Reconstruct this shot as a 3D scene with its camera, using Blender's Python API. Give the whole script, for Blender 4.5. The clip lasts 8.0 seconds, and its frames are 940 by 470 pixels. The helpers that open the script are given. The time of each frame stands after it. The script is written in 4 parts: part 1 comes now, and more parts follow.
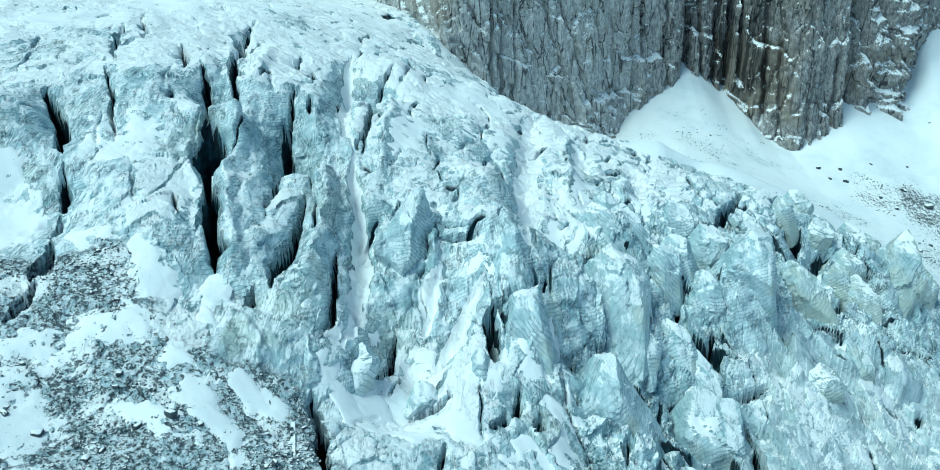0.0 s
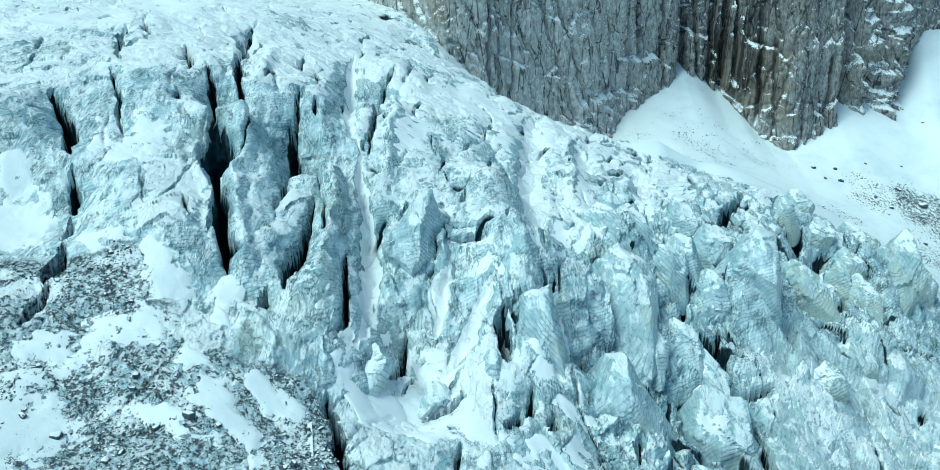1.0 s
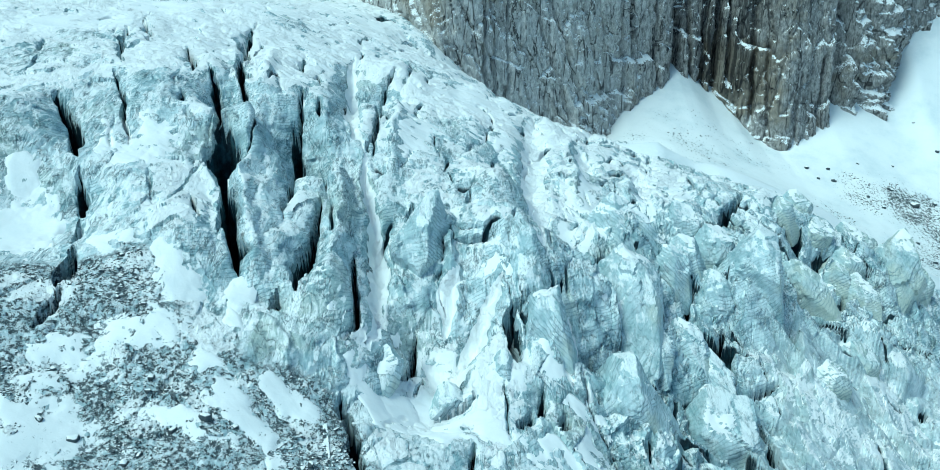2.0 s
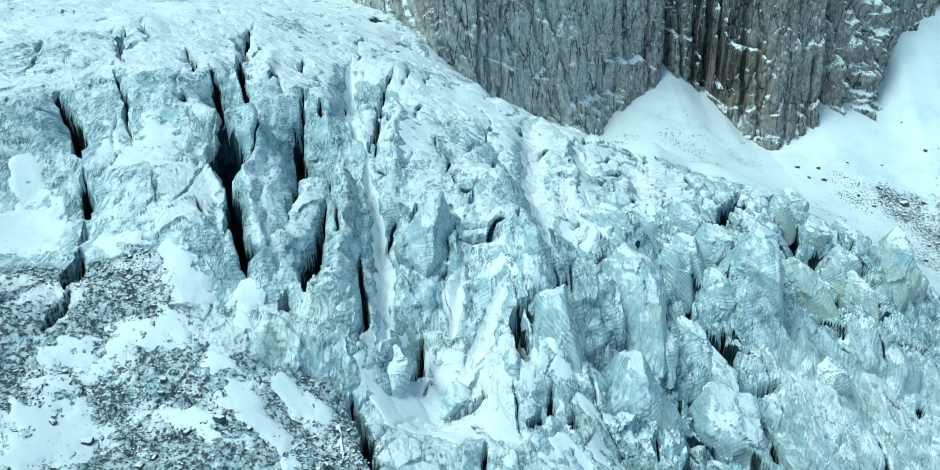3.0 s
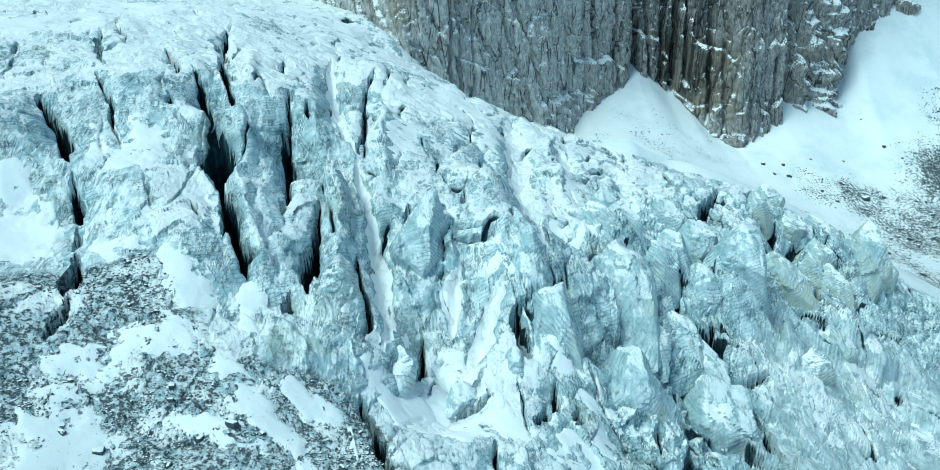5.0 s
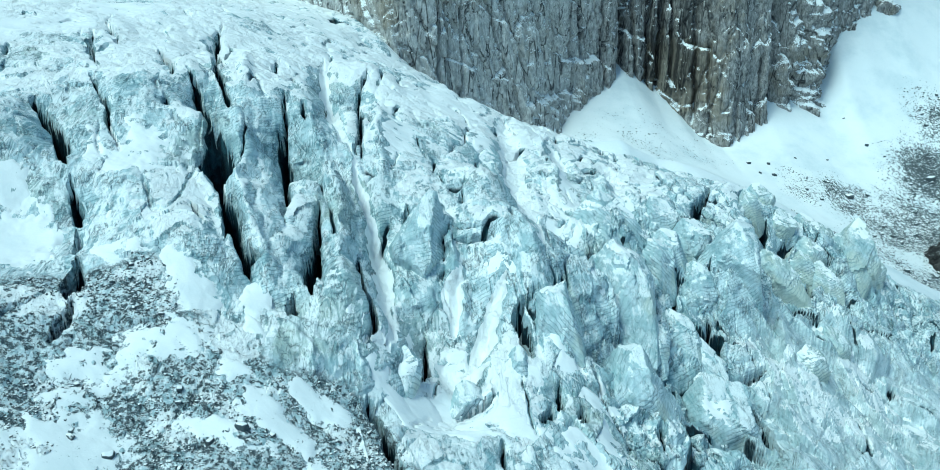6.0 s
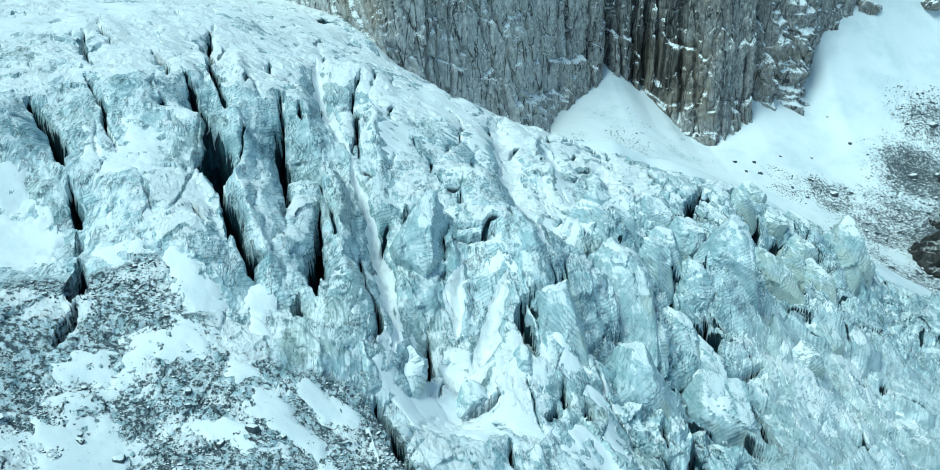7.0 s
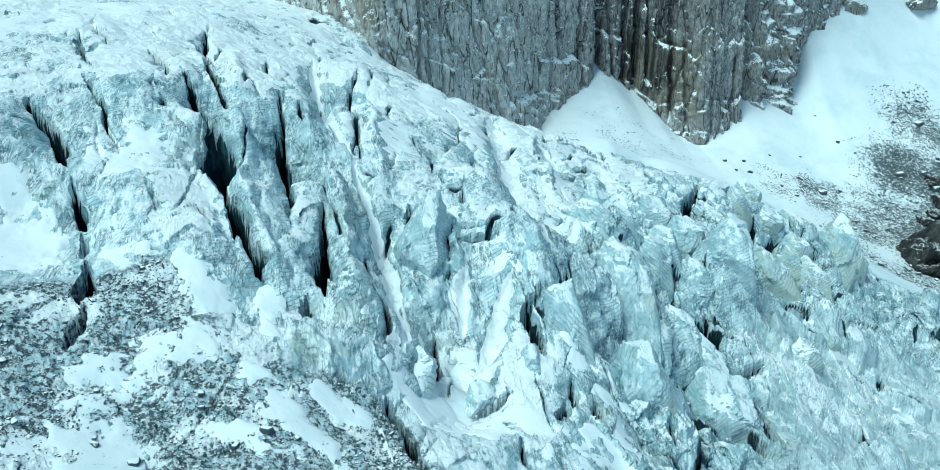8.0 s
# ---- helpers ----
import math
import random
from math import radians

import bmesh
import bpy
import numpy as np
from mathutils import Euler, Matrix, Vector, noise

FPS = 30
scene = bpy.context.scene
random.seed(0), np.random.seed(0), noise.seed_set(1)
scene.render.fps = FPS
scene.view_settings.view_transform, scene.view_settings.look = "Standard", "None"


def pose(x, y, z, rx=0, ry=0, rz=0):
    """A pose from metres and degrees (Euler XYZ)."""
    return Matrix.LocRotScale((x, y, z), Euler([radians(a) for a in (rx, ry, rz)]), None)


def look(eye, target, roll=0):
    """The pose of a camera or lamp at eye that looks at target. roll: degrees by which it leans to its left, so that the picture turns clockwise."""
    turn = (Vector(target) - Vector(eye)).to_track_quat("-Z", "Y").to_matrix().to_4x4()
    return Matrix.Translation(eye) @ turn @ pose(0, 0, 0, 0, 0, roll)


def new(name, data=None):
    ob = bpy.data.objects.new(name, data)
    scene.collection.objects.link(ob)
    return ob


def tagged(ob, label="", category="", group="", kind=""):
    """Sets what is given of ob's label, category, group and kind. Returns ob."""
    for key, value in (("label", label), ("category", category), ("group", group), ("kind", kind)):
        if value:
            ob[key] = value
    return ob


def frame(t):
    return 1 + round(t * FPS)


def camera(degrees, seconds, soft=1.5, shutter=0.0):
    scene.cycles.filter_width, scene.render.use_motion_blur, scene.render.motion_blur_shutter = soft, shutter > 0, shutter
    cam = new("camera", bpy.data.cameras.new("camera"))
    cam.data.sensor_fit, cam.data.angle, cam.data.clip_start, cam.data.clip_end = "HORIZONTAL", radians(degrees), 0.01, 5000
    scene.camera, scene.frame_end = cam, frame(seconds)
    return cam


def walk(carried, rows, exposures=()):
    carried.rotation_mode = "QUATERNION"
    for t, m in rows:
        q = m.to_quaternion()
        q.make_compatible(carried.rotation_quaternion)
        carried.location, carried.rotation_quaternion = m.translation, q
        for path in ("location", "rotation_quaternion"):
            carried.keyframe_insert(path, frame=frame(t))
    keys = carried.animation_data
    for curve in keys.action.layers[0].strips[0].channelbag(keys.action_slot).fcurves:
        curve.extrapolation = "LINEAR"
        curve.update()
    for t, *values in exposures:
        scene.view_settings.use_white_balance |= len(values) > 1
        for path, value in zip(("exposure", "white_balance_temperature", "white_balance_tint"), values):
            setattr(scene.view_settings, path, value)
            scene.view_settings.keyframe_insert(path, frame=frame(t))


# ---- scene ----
cam = camera(64.6, 8.0, soft=0.6)
METRES, EYE, TILT, LEAN, TURN = 30.0, 75.0, -18.3, 0.0, 0.0
ROWS = [
    (0.0, 0.0, 0.0, 0.0, 0.0, 0.0, -0.0),
    (0.5, -0.0622, -0.0057, -0.0001, -0.33, 0.01, 0.11),
    (1.0, -0.1257, -0.011, -0.0013, -0.63, 0.04, 0.21),
    (1.5, -0.1886, -0.0176, -0.0009, -1.0, 0.09, 0.32),
    (3.0, -0.375, -0.0327, -0.0056, -2.3, 0.18, 0.76),
    (3.5, -0.4338, -0.0321, -0.0082, -2.91, 0.2, 0.99),
    (4.0, -0.4923, -0.0309, -0.0109, -3.71, 0.22, 1.24),
    (4.5, -0.5525, -0.0299, -0.011, -4.44, 0.2, 1.48),
    (6.0, -0.7397, -0.0206, -0.0108, -6.44, 0.18, 2.11),
    (6.5, -0.8025, -0.0167, -0.0108, -7.01, 0.16, 2.31),
    (7.0, -0.866, -0.0093, -0.0093, -7.71, 0.14, 2.52),
    (7.5, -0.928, -0.0017, -0.0079, -8.4, 0.1, 2.73),
    (8.0, -0.9962, 0.0088, -0.0057, -8.76, 0.09, 2.85),
]
walk(cam, [(t, pose(0, 0, EYE, TILT, LEAN, TURN) @ pose(METRES * x, METRES * y, METRES * z, 90 + pitch, roll, yaw)) for t, x, y, z, yaw, pitch, roll in ROWS],
     exposures=[(0.0, 0.94, 5450, -23), (8.0, 0.94, 5450, -23)])

# ---- light: bright overcast sky over a shaded north face ----
world = bpy.data.worlds.new("world")
scene.world = world
world.use_nodes = True
sky = world.node_tree.nodes.new("ShaderNodeTexSky")
sky.sky_type, sky.sun_disc = "NISHITA", False
sky.sun_elevation, sky.sun_rotation = radians(53), radians(238)
sky.air_density, sky.dust_density, sky.altitude = 1.0, 3.0, 2500
world.node_tree.links.new(sky.outputs[0], world.node_tree.nodes["Background"].inputs[0])
world.node_tree.nodes["Background"].inputs[1].default_value = 0.06
sun = new("sun", bpy.data.lights.new("sun", "SUN"))
sun.data.energy, sun.data.angle, sun.data.color = 1.5, radians(28), (1.0, 0.985, 0.96)
sun.matrix_world = look((-66, -30, 130), (0, 0, 0))



# ---- materials ----
class Shade:
    """A small helper for building node materials."""

    def __init__(self, name):
        self.mat = bpy.data.materials.new(name)
        self.mat.use_nodes = True
        self.tree = self.mat.node_tree
        self.bsdf = self.tree.nodes["Principled BSDF"]
        self.place = self.node("ShaderNodeTexCoord").outputs["Object"]

    def node(self, kind):
        return self.tree.nodes.new(kind)

    def put(self, value, socket):
        if isinstance(value, bpy.types.NodeSocket):
            self.tree.links.new(value, socket)
        elif isinstance(value, tuple) and len(value) == 3 and socket.type == "RGBA":
            socket.default_value = (*value, 1)
        else:
            socket.default_value = value

    def math(self, op, a, b=0.0):
        n = self.node("ShaderNodeMath")
        n.operation = op
        self.put(a, n.inputs[0])
        self.put(b, n.inputs[1])
        return n.outputs[0]

    def stretch(self, scale, turn=(0, 0, 0)):
        n = self.node("ShaderNodeMapping")
        n.inputs["Scale"].default_value = scale
        n.inputs["Rotation"].default_value = [radians(a) for a in turn]
        self.put(self.place, n.inputs["Vector"])
        return n.outputs[0]

    def noise(self, scale, detail=4.0, rough=0.55, where=None, warp=0.0):
        n = self.node("ShaderNodeTexNoise")
        self.put(where or self.place, n.inputs["Vector"])
        for key, v in (("Scale", scale), ("Detail", detail), ("Roughness", rough), ("Distortion", warp)):
            n.inputs[key].default_value = v
        return n.outputs["Fac"]

    def creases(self, scale, detail=5.0, rough=0.55, where=None):
        n = self.node("ShaderNodeTexNoise")
        n.noise_type = "RIDGED_MULTIFRACTAL"
        n.normalize = True
        self.put(where or self.place, n.inputs["Vector"])
        for key, v in (("Scale", scale), ("Detail", detail), ("Roughness", rough)):
            n.inputs[key].default_value = v
        return n.outputs["Fac"]

    def voronoi(self, scale, feature="F1", where=None, out="Distance"):
        n = self.node("ShaderNodeTexVoronoi")
        n.feature = feature
        self.put(where or self.place, n.inputs["Vector"])
        n.inputs["Scale"].default_value = scale
        return n.outputs[out]

    def ramp(self, value, low, high, to=(0.0, 1.0)):
        n = self.node("ShaderNodeMapRange")
        n.interpolation_type = "SMOOTHSTEP"
        self.put(value, n.inputs[0])
        for k, v in enumerate((low, high, *to)):
            n.inputs[k + 1].default_value = v
        return n.outputs[0]

    def mix(self, a, b, factor):
        n = self.node("ShaderNodeMix")
        n.data_type = "RGBA"
        self.put(factor, n.inputs[0])
        self.put(a, n.inputs[6])
        self.put(b, n.inputs[7])
        return n.outputs[2]

    def attribute(self, name):
        n = self.node("ShaderNodeAttribute")
        n.attribute_name = name
        return n.outputs["Fac"]

    def facing_up(self):
        n = self.node("ShaderNodeSeparateXYZ")
        self.put(self.node("ShaderNodeNewGeometry").outputs["Normal"], n.inputs[0])
        return n.outputs["Z"]

    def own(self):
        return self.node("ShaderNodeObjectInfo").outputs["Random"]

    def finish(self, colour, rough, height=None, strength=0.5, distance=0.2):
        self.put(colour, self.bsdf.inputs["Base Color"])
        self.put(rough, self.bsdf.inputs["Roughness"])
        self.bsdf.inputs["Specular IOR Level"].default_value = 0.25
        if height is not None:
            n = self.node("ShaderNodeBump")
            n.inputs["Strength"].default_value, n.inputs["Distance"].default_value = strength, distance
            self.put(height, n.inputs["Height"])
            self.put(n.outputs[0], self.bsdf.inputs["Normal"])
        return self.mat


SNOW, SNOW_GREY = (0.90, 0.92, 0.93), (0.80, 0.85, 0.87)


def ice_material(name, attributes=True, earthy=0.25, dip=(38, 24, 0), frosting=0.0):
    s = Shade(name)
    which = s.ramp(s.noise(0.06, 2), 0.42, 0.58)

    def either(a, b):
        return s.math("ADD", s.math("MULTIPLY", a, s.math("SUBTRACT", 1.0, which)), s.math("MULTIPLY", b, which))

    along, across = s.stretch((0.5, 0.075, 0.26), (20, 35, 28)), s.stretch((0.5, 0.09, 0.2), (-30, 35, -58))
    streak = either(s.noise(1.0, 5, 0.6, along, 0.7), s.noise(1.0, 5, 0.6, across, 0.9))
    tone = s.math("ADD", s.math("MULTIPLY", s.noise(0.08, 4, 0.6), 0.55), s.math("MULTIPLY", s.noise(0.42, 5, 0.6, s.stretch((1, 0.6, 0.8), (0, 0, 15))), 0.45))
    fine = s.noise(0.9, 8, 0.72, s.stretch((1.2, 0.6, 0.8), (0, 0, 12)))
    grain = s.noise(4.0, 6, 0.75)
    sweep = either(s.noise(0.22, 8, 0.64, s.stretch((1, 0.22, 0.6), (0, 0, 24)), 0.6), s.noise(0.22, 8, 0.64, s.stretch((1, 0.25, 0.6), (0, 20, -48)), 0.6))
    # clear glacier ice, from blue-green to pale weathered crust
    colour = s.mix((0.37, 0.505, 0.55) if attributes else (0.40, 0.53, 0.565), (0.70, 0.795, 0.83), s.ramp(tone, 0.40, 0.62))
    colour = s.mix(colour, (0.17, 0.29, 0.33), s.ramp(streak, 0.54, 0.68, (0.0, 0.65)))
    colour = s.mix(colour, (0.50, 0.53, 0.44), s.math("MULTIPLY", s.ramp(s.noise(0.05, 4, 0.6, None, 0.5), 0.52 - 0.16 * (earthy > 0.6), 0.7 - 0.1 * (earthy > 0.6)), min(earthy * 2, 0.7)))
    # foliation: thin oblique bands with the dip of the ice, in some parts only
    dipped = s.node("ShaderNodeSeparateXYZ")
    s.put(s.stretch((1, 1, 1), dip), dipped.inputs[0])
    wander = s.math("ADD", s.math("MULTIPLY", dipped.outputs["Z"], 7.5), s.math("MULTIPLY", s.noise(0.16, 3, 0.5), 20.0))
    bands = s.math("SINE", s.math("ADD", wander, s.math("MULTIPLY", fine, 4.2)))
    banded = s.ramp(s.noise(0.13, 4, 0.6), 0.42, 0.58, (0.12 if attributes else 0.35, 1.0))
    colour = s.mix(colour, (0.15, 0.26, 0.30), s.math("MULTIPLY", s.ramp(bands, 0.35, 0.98, (0.0, 0.6 if attributes else 0.62)), banded))
    # rime and wind-blown snow on whatever faces up
    up = s.facing_up()
    caught = s.math("ADD", s.math("MULTIPLY", sweep, 1.2), s.math("MULTIPLY", fine, 0.7))
    caught = s.math("ADD", caught, s.math("MULTIPLY", streak, -1.0))
    caught = s.math("ADD", caught, s.ramp(up, 0.38, 0.92, (-0.20, 0.27)))
    frost = s.ramp(caught, 0.62 - frosting, 0.76 - frosting, (0.0, 0.92))
    colour = s.mix(colour, (0.84, 0.885, 0.90), frost)
    # wavering flow lines, dark and bright
    flow = either(s.noise(1.0, 3, 0.5, s.stretch((0.30, 0.045, 0.16), (10, 12, 16)), 0.8), s.noise(1.0, 3, 0.5, s.stretch((0.30, 0.05, 0.14), (-20, 38, -52)), 0.9))
    lines = s.math("SINE", s.math("ADD", s.math("MULTIPLY", flow, 52.0), s.math("MULTIPLY", fine, 6.0)))
    broken = s.ramp(s.noise(0.2, 4, 0.6), 0.38, 0.56, (0.05, 0.75 if attributes else 0.30))
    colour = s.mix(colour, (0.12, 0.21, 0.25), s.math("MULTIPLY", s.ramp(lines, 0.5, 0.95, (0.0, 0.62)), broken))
    colour = s.mix(colour, (0.87, 0.90, 0.91), s.math("MULTIPLY", s.ramp(lines, -0.5, -0.95, (0.0, 0.7)), broken))
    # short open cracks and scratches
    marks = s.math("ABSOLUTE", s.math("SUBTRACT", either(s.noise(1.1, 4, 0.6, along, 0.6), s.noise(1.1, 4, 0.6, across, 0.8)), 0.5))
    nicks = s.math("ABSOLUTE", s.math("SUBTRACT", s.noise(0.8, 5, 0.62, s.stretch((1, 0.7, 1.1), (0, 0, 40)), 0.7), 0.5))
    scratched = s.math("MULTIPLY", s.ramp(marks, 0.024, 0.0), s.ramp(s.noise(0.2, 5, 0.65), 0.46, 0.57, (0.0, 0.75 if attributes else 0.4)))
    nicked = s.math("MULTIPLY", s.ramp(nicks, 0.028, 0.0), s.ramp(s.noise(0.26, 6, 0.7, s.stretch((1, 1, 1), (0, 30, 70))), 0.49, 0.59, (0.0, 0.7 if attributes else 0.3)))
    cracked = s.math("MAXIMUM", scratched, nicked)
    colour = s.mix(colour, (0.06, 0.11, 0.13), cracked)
    # pocked crust in places: bright rims and dark melt pits
    pocks = s.noise(2.2, 4, 0.7, s.stretch((1.0, 0.7, 0.9), (0, 0, 14)))
    pocked = s.ramp(s.noise(0.1, 4, 0.6, s.stretch((1, 1, 1), (20, 50, 0))), 0.46, 0.58, (0.0, 0.6 if attributes else 0.25))
    colour = s.mix(colour, (0.86, 0.90, 0.91), s.math("MULTIPLY", s.ramp(pocks, 0.55, 0.62, (0.0, 0.6)), pocked))
    colour = s.mix(colour, (0.14, 0.23, 0.26), s.math("MULTIPLY", s.ramp(pocks, 0.44, 0.37, (0.0, 0.65)), pocked))
    # dirt specks
    colour = s.mix(colour, (0.06, 0.08, 0.09), s.math("MULTIPLY", s.ramp(grain, 0.55, 0.61), s.ramp(s.noise(0.3, 5, 0.65), 0.52, 0.64, (0.0, 0.55))))
    height = s.math("ADD", s.math("MULTIPLY", streak, -0.8), s.math("ADD", s.math("MULTIPLY", fine, 0.75), s.math("MULTIPLY", grain, 0.12)))
    height = s.math("ADD", height, s.math("ADD", s.math("MULTIPLY", cracked, -0.6), s.math("MULTIPLY", s.math("MULTIPLY", bands, banded), -0.05)))
    height = s.math("ADD", height, s.math("MULTIPLY", frost, 0.12))
    if attributes:
        # the lower eastern ice wears a soft dusty crust
        dust = s.mix((0.45, 0.545, 0.575), (0.74, 0.80, 0.82), s.ramp(s.noise(0.28, 7, 0.62, s.stretch((1, 0.7, 1), (0, 0, 25)), 0.6), 0.40, 0.60))
        colour = s.mix(colour, dust, s.math("MULTIPLY", s.attribute("dusty"), s.ramp(s.noise(0.5, 5, 0.6), 0.62, 0.5, (0.35, 0.85))))
        rubble = s.attribute("rubble")
        lying = s.math("ADD", s.attribute("snow"), s.math("MULTIPLY", s.math("SUBTRACT", s.noise(0.45, 8, 0.7), 0.5), 1.0))
        stones = s.math("ADD", s.math("MULTIPLY", s.noise(1.15, 8, 0.8), 1.0), s.math("MULTIPLY", s.noise(0.16, 6, 0.7), 0.22))
        stones = s.math("SUBTRACT", stones, s.ramp(lying, 0.40, 0.75, (0.0, 0.11)))
        is_stone = s.math("MULTIPLY", s.ramp(stones, 0.602, 0.645), s.ramp(rubble, 0.25, 0.75))
        colour = s.mix(colour, s.mix((0.40, 0.53, 0.58), (0.80, 0.86, 0.89), s.ramp(s.noise(0.5, 7, 0.7), 0.40, 0.56)), s.math("MULTIPLY", rubble, 0.8))
        colour = s.mix(colour, SNOW, s.ramp(lying, 0.42, 0.52))
        grit = s.mix((0.012, 0.019, 0.026), (0.13, 0.18, 0.21), s.ramp(s.noise(2.6, 7, 0.8), 0.36, 0.68))
        colour = s.mix(colour, grit, s.math("MULTIPLY", is_stone, 0.95))
        height = s.math("ADD", height, s.math("MULTIPLY", is_stone, 0.5))
        # bare ice inside the crevasses, below the crust, with their shade painted into its colour
        colour = s.mix(colour, s.mix((0.010, 0.024, 0.034), (0.045, 0.10, 0.125), s.ramp(streak, 0.45, 0.65)), s.ramp(s.math("ADD", s.attribute("inner_shade"), s.math("MULTIPLY", fine, 1.0)), 0.95, 1.7))
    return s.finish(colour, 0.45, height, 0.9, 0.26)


def snow_material(name):
    s = Shade(name)
    fine = s.noise(1.2, 6, 0.6)
    colour = s.mix(SNOW, SNOW_GREY, s.ramp(s.noise(0.12, 5, 0.6), 0.45, 0.75, (0.0, 0.6)))
    # stones and dirt that show through where the drift thins out over rubble
    dirt = s.math("ADD", s.math("MULTIPLY", s.noise(0.9, 8, 0.8, s.node("ShaderNodeNewGeometry").outputs["Position"]), 1.4), s.math("MULTIPLY", s.attribute("thin"), 0.17))
    shows = s.math("MULTIPLY", s.ramp(dirt, 0.87, 0.93), s.ramp(s.attribute("stony"), 0.3, 0.7))
    colour = s.mix(colour, s.mix((0.03, 0.04, 0.05), (0.20, 0.26, 0.29), s.noise(2.6, 6, 0.8)), s.math("MULTIPLY", shows, 0.9))
    height = s.math("ADD", s.noise(0.35, 5, 0.55), s.math("MULTIPLY", fine, 0.35))
    return s.finish(colour, 0.65, height, 0.4, 0.3)


def slope_material(name):
    """Snow slope with scree showing through where it is thin."""
    s = Shade(name)
    scree = s.attribute("scree")
    n = s.math("ADD", s.math("MULTIPLY", s.noise(0.7, 8, 0.78, s.stretch((1, 0.7, 1))), 0.92), s.math("MULTIPLY", s.noise(0.06, 6, 0.7), 0.33))
    n = s.math("ADD", n, s.math("MULTIPLY", scree, 0.20))
    bare = s.math("MULTIPLY", s.ramp(n, 0.77, 0.82), s.ramp(scree, 0.03, 0.2))
    colour = s.mix((0.85, 0.88, 0.895), (0.70, 0.76, 0.79), s.ramp(s.noise(0.03, 6, 0.65), 0.42, 0.72))
    colour = s.mix(colour, s.mix((0.015, 0.02, 0.024), (0.12, 0.145, 0.155), s.noise(1.0, 6, 0.8)), s.math("MULTIPLY", bare, 0.97))
    return s.finish(colour, 0.7, s.math("ADD", s.noise(0.15, 6, 0.6), s.math("MULTIPLY", n, 0.4)), 0.4, 0.8)


def rock_material(name, snowy=0.45, brown=0.8, dark=1.0):
    s = Shade(name)
    flute = s.noise(1.0, 8, 0.75, s.stretch((0.42, 0.42, 0.06), (0, 9, 0)), 1.2)
    slant = s.noise(1.0, 6, 0.65, s.stretch((0.3, 0.3, 0.04), (0, 20, 0)), 0.9)
    patch = s.noise(0.02, 5, 0.6)
    fine = s.noise(0.5, 9, 0.78, s.stretch((1, 1, 0.5), (0, 12, 0)))
    colour = s.mix((0.085 * dark, 0.086 * dark, 0.085 * dark), (0.37 * dark, 0.36 * dark, 0.345 * dark), s.ramp(fine, 0.34, 0.66))
    colour = s.mix(colour, s.mix((0.36, 0.365, 0.36), (0.74, 0.735, 0.715), s.ramp(fine, 0.34, 0.66)), s.attribute("pale"))
    colour = s.mix(colour, (0.27, 0.235, 0.18), s.math("MULTIPLY", s.ramp(s.math("ADD", patch, s.math("MULTIPLY", s.attribute("rusty"), 0.16)), 0.54, 0.68), brown))
    colour = s.mix(colour, (0.045, 0.05, 0.055), s.ramp(flute, 0.58, 0.66, (0.0, 0.55)))
    colour = s.mix(colour, (0.07, 0.075, 0.08), s.ramp(slant, 0.58, 0.65, (0.0, 0.5)))
    # both joint patterns painted near black, for the shade inside open cracks
    joints = s.voronoi(0.16, "DISTANCE_TO_EDGE", s.stretch((0.8, 0.8, 0.10), (0, 18, 0)))
    joints_fine = s.voronoi(0.5, "DISTANCE_TO_EDGE", s.stretch((0.8, 0.8, 0.075), (0, 13, 0)))
    shatter = s.ramp(s.noise(0.05, 4, 0.6), 0.38, 0.6)
    colour = s.mix(colour, (0.02, 0.022, 0.025), s.math("MULTIPLY", s.ramp(joints, 0.055, 0.0, (0.0, 0.9)), s.ramp(s.noise(0.09, 3), 0.42, 0.55)))
    colour = s.mix(colour, (0.03, 0.033, 0.036), s.math("MULTIPLY", s.ramp(joints_fine, 0.05, 0.0, (0.0, 0.6)), shatter))
    colour = s.mix(colour, (0.014, 0.015, 0.016), s.math("MULTIPLY", s.attribute("wet"), s.ramp(s.noise(1.0, 6, 0.65, s.stretch((0.12, 0.12, 0.012)), 0.5), 0.42, 0.58, (0.15, 0.9))))
    if snowy < 2:
        caught = s.math("ADD", s.math("ADD", s.facing_up(), s.math("MULTIPLY", s.attribute("hoar"), 0.2)), s.math("MULTIPLY", s.math("SUBTRACT", s.noise(1.0, 7, 0.74), 0.5), 2.3))
        colour = s.mix(colour, SNOW, s.ramp(caught, snowy, snowy + 0.09))
    height = s.math("ADD", s.math("MULTIPLY", flute, -0.5), s.math("ADD", s.math("MULTIPLY", fine, 0.6), s.math("MULTIPLY", s.creases(0.14, 7, 0.6, s.stretch((1, 1, 0.7), (0, 14, 0))), 0.9)))
    return s.finish(colour, 0.85, height, 0.9, 0.9)


def stone_material(name):
    s = Shade(name)
    colour = s.mix((0.015, 0.022, 0.028), (0.13, 0.165, 0.185), s.noise(1.4, 7, 0.7))
    colour = s.mix(colour, (0.08, 0.092, 0.098), s.ramp(s.own(), 0.3, 0.9, (0.0, 0.6)))
    caught = s.math("ADD", s.facing_up(), s.math("MULTIPLY", s.math("SUBTRACT", s.noise(1.2, 5, 0.7), 0.5), 0.9))
    colour = s.mix(colour, SNOW, s.ramp(caught, 0.62, 0.8))
    return s.finish(colour, 0.85, s.noise(2.5, 6, 0.7), 0.6, 0.2)


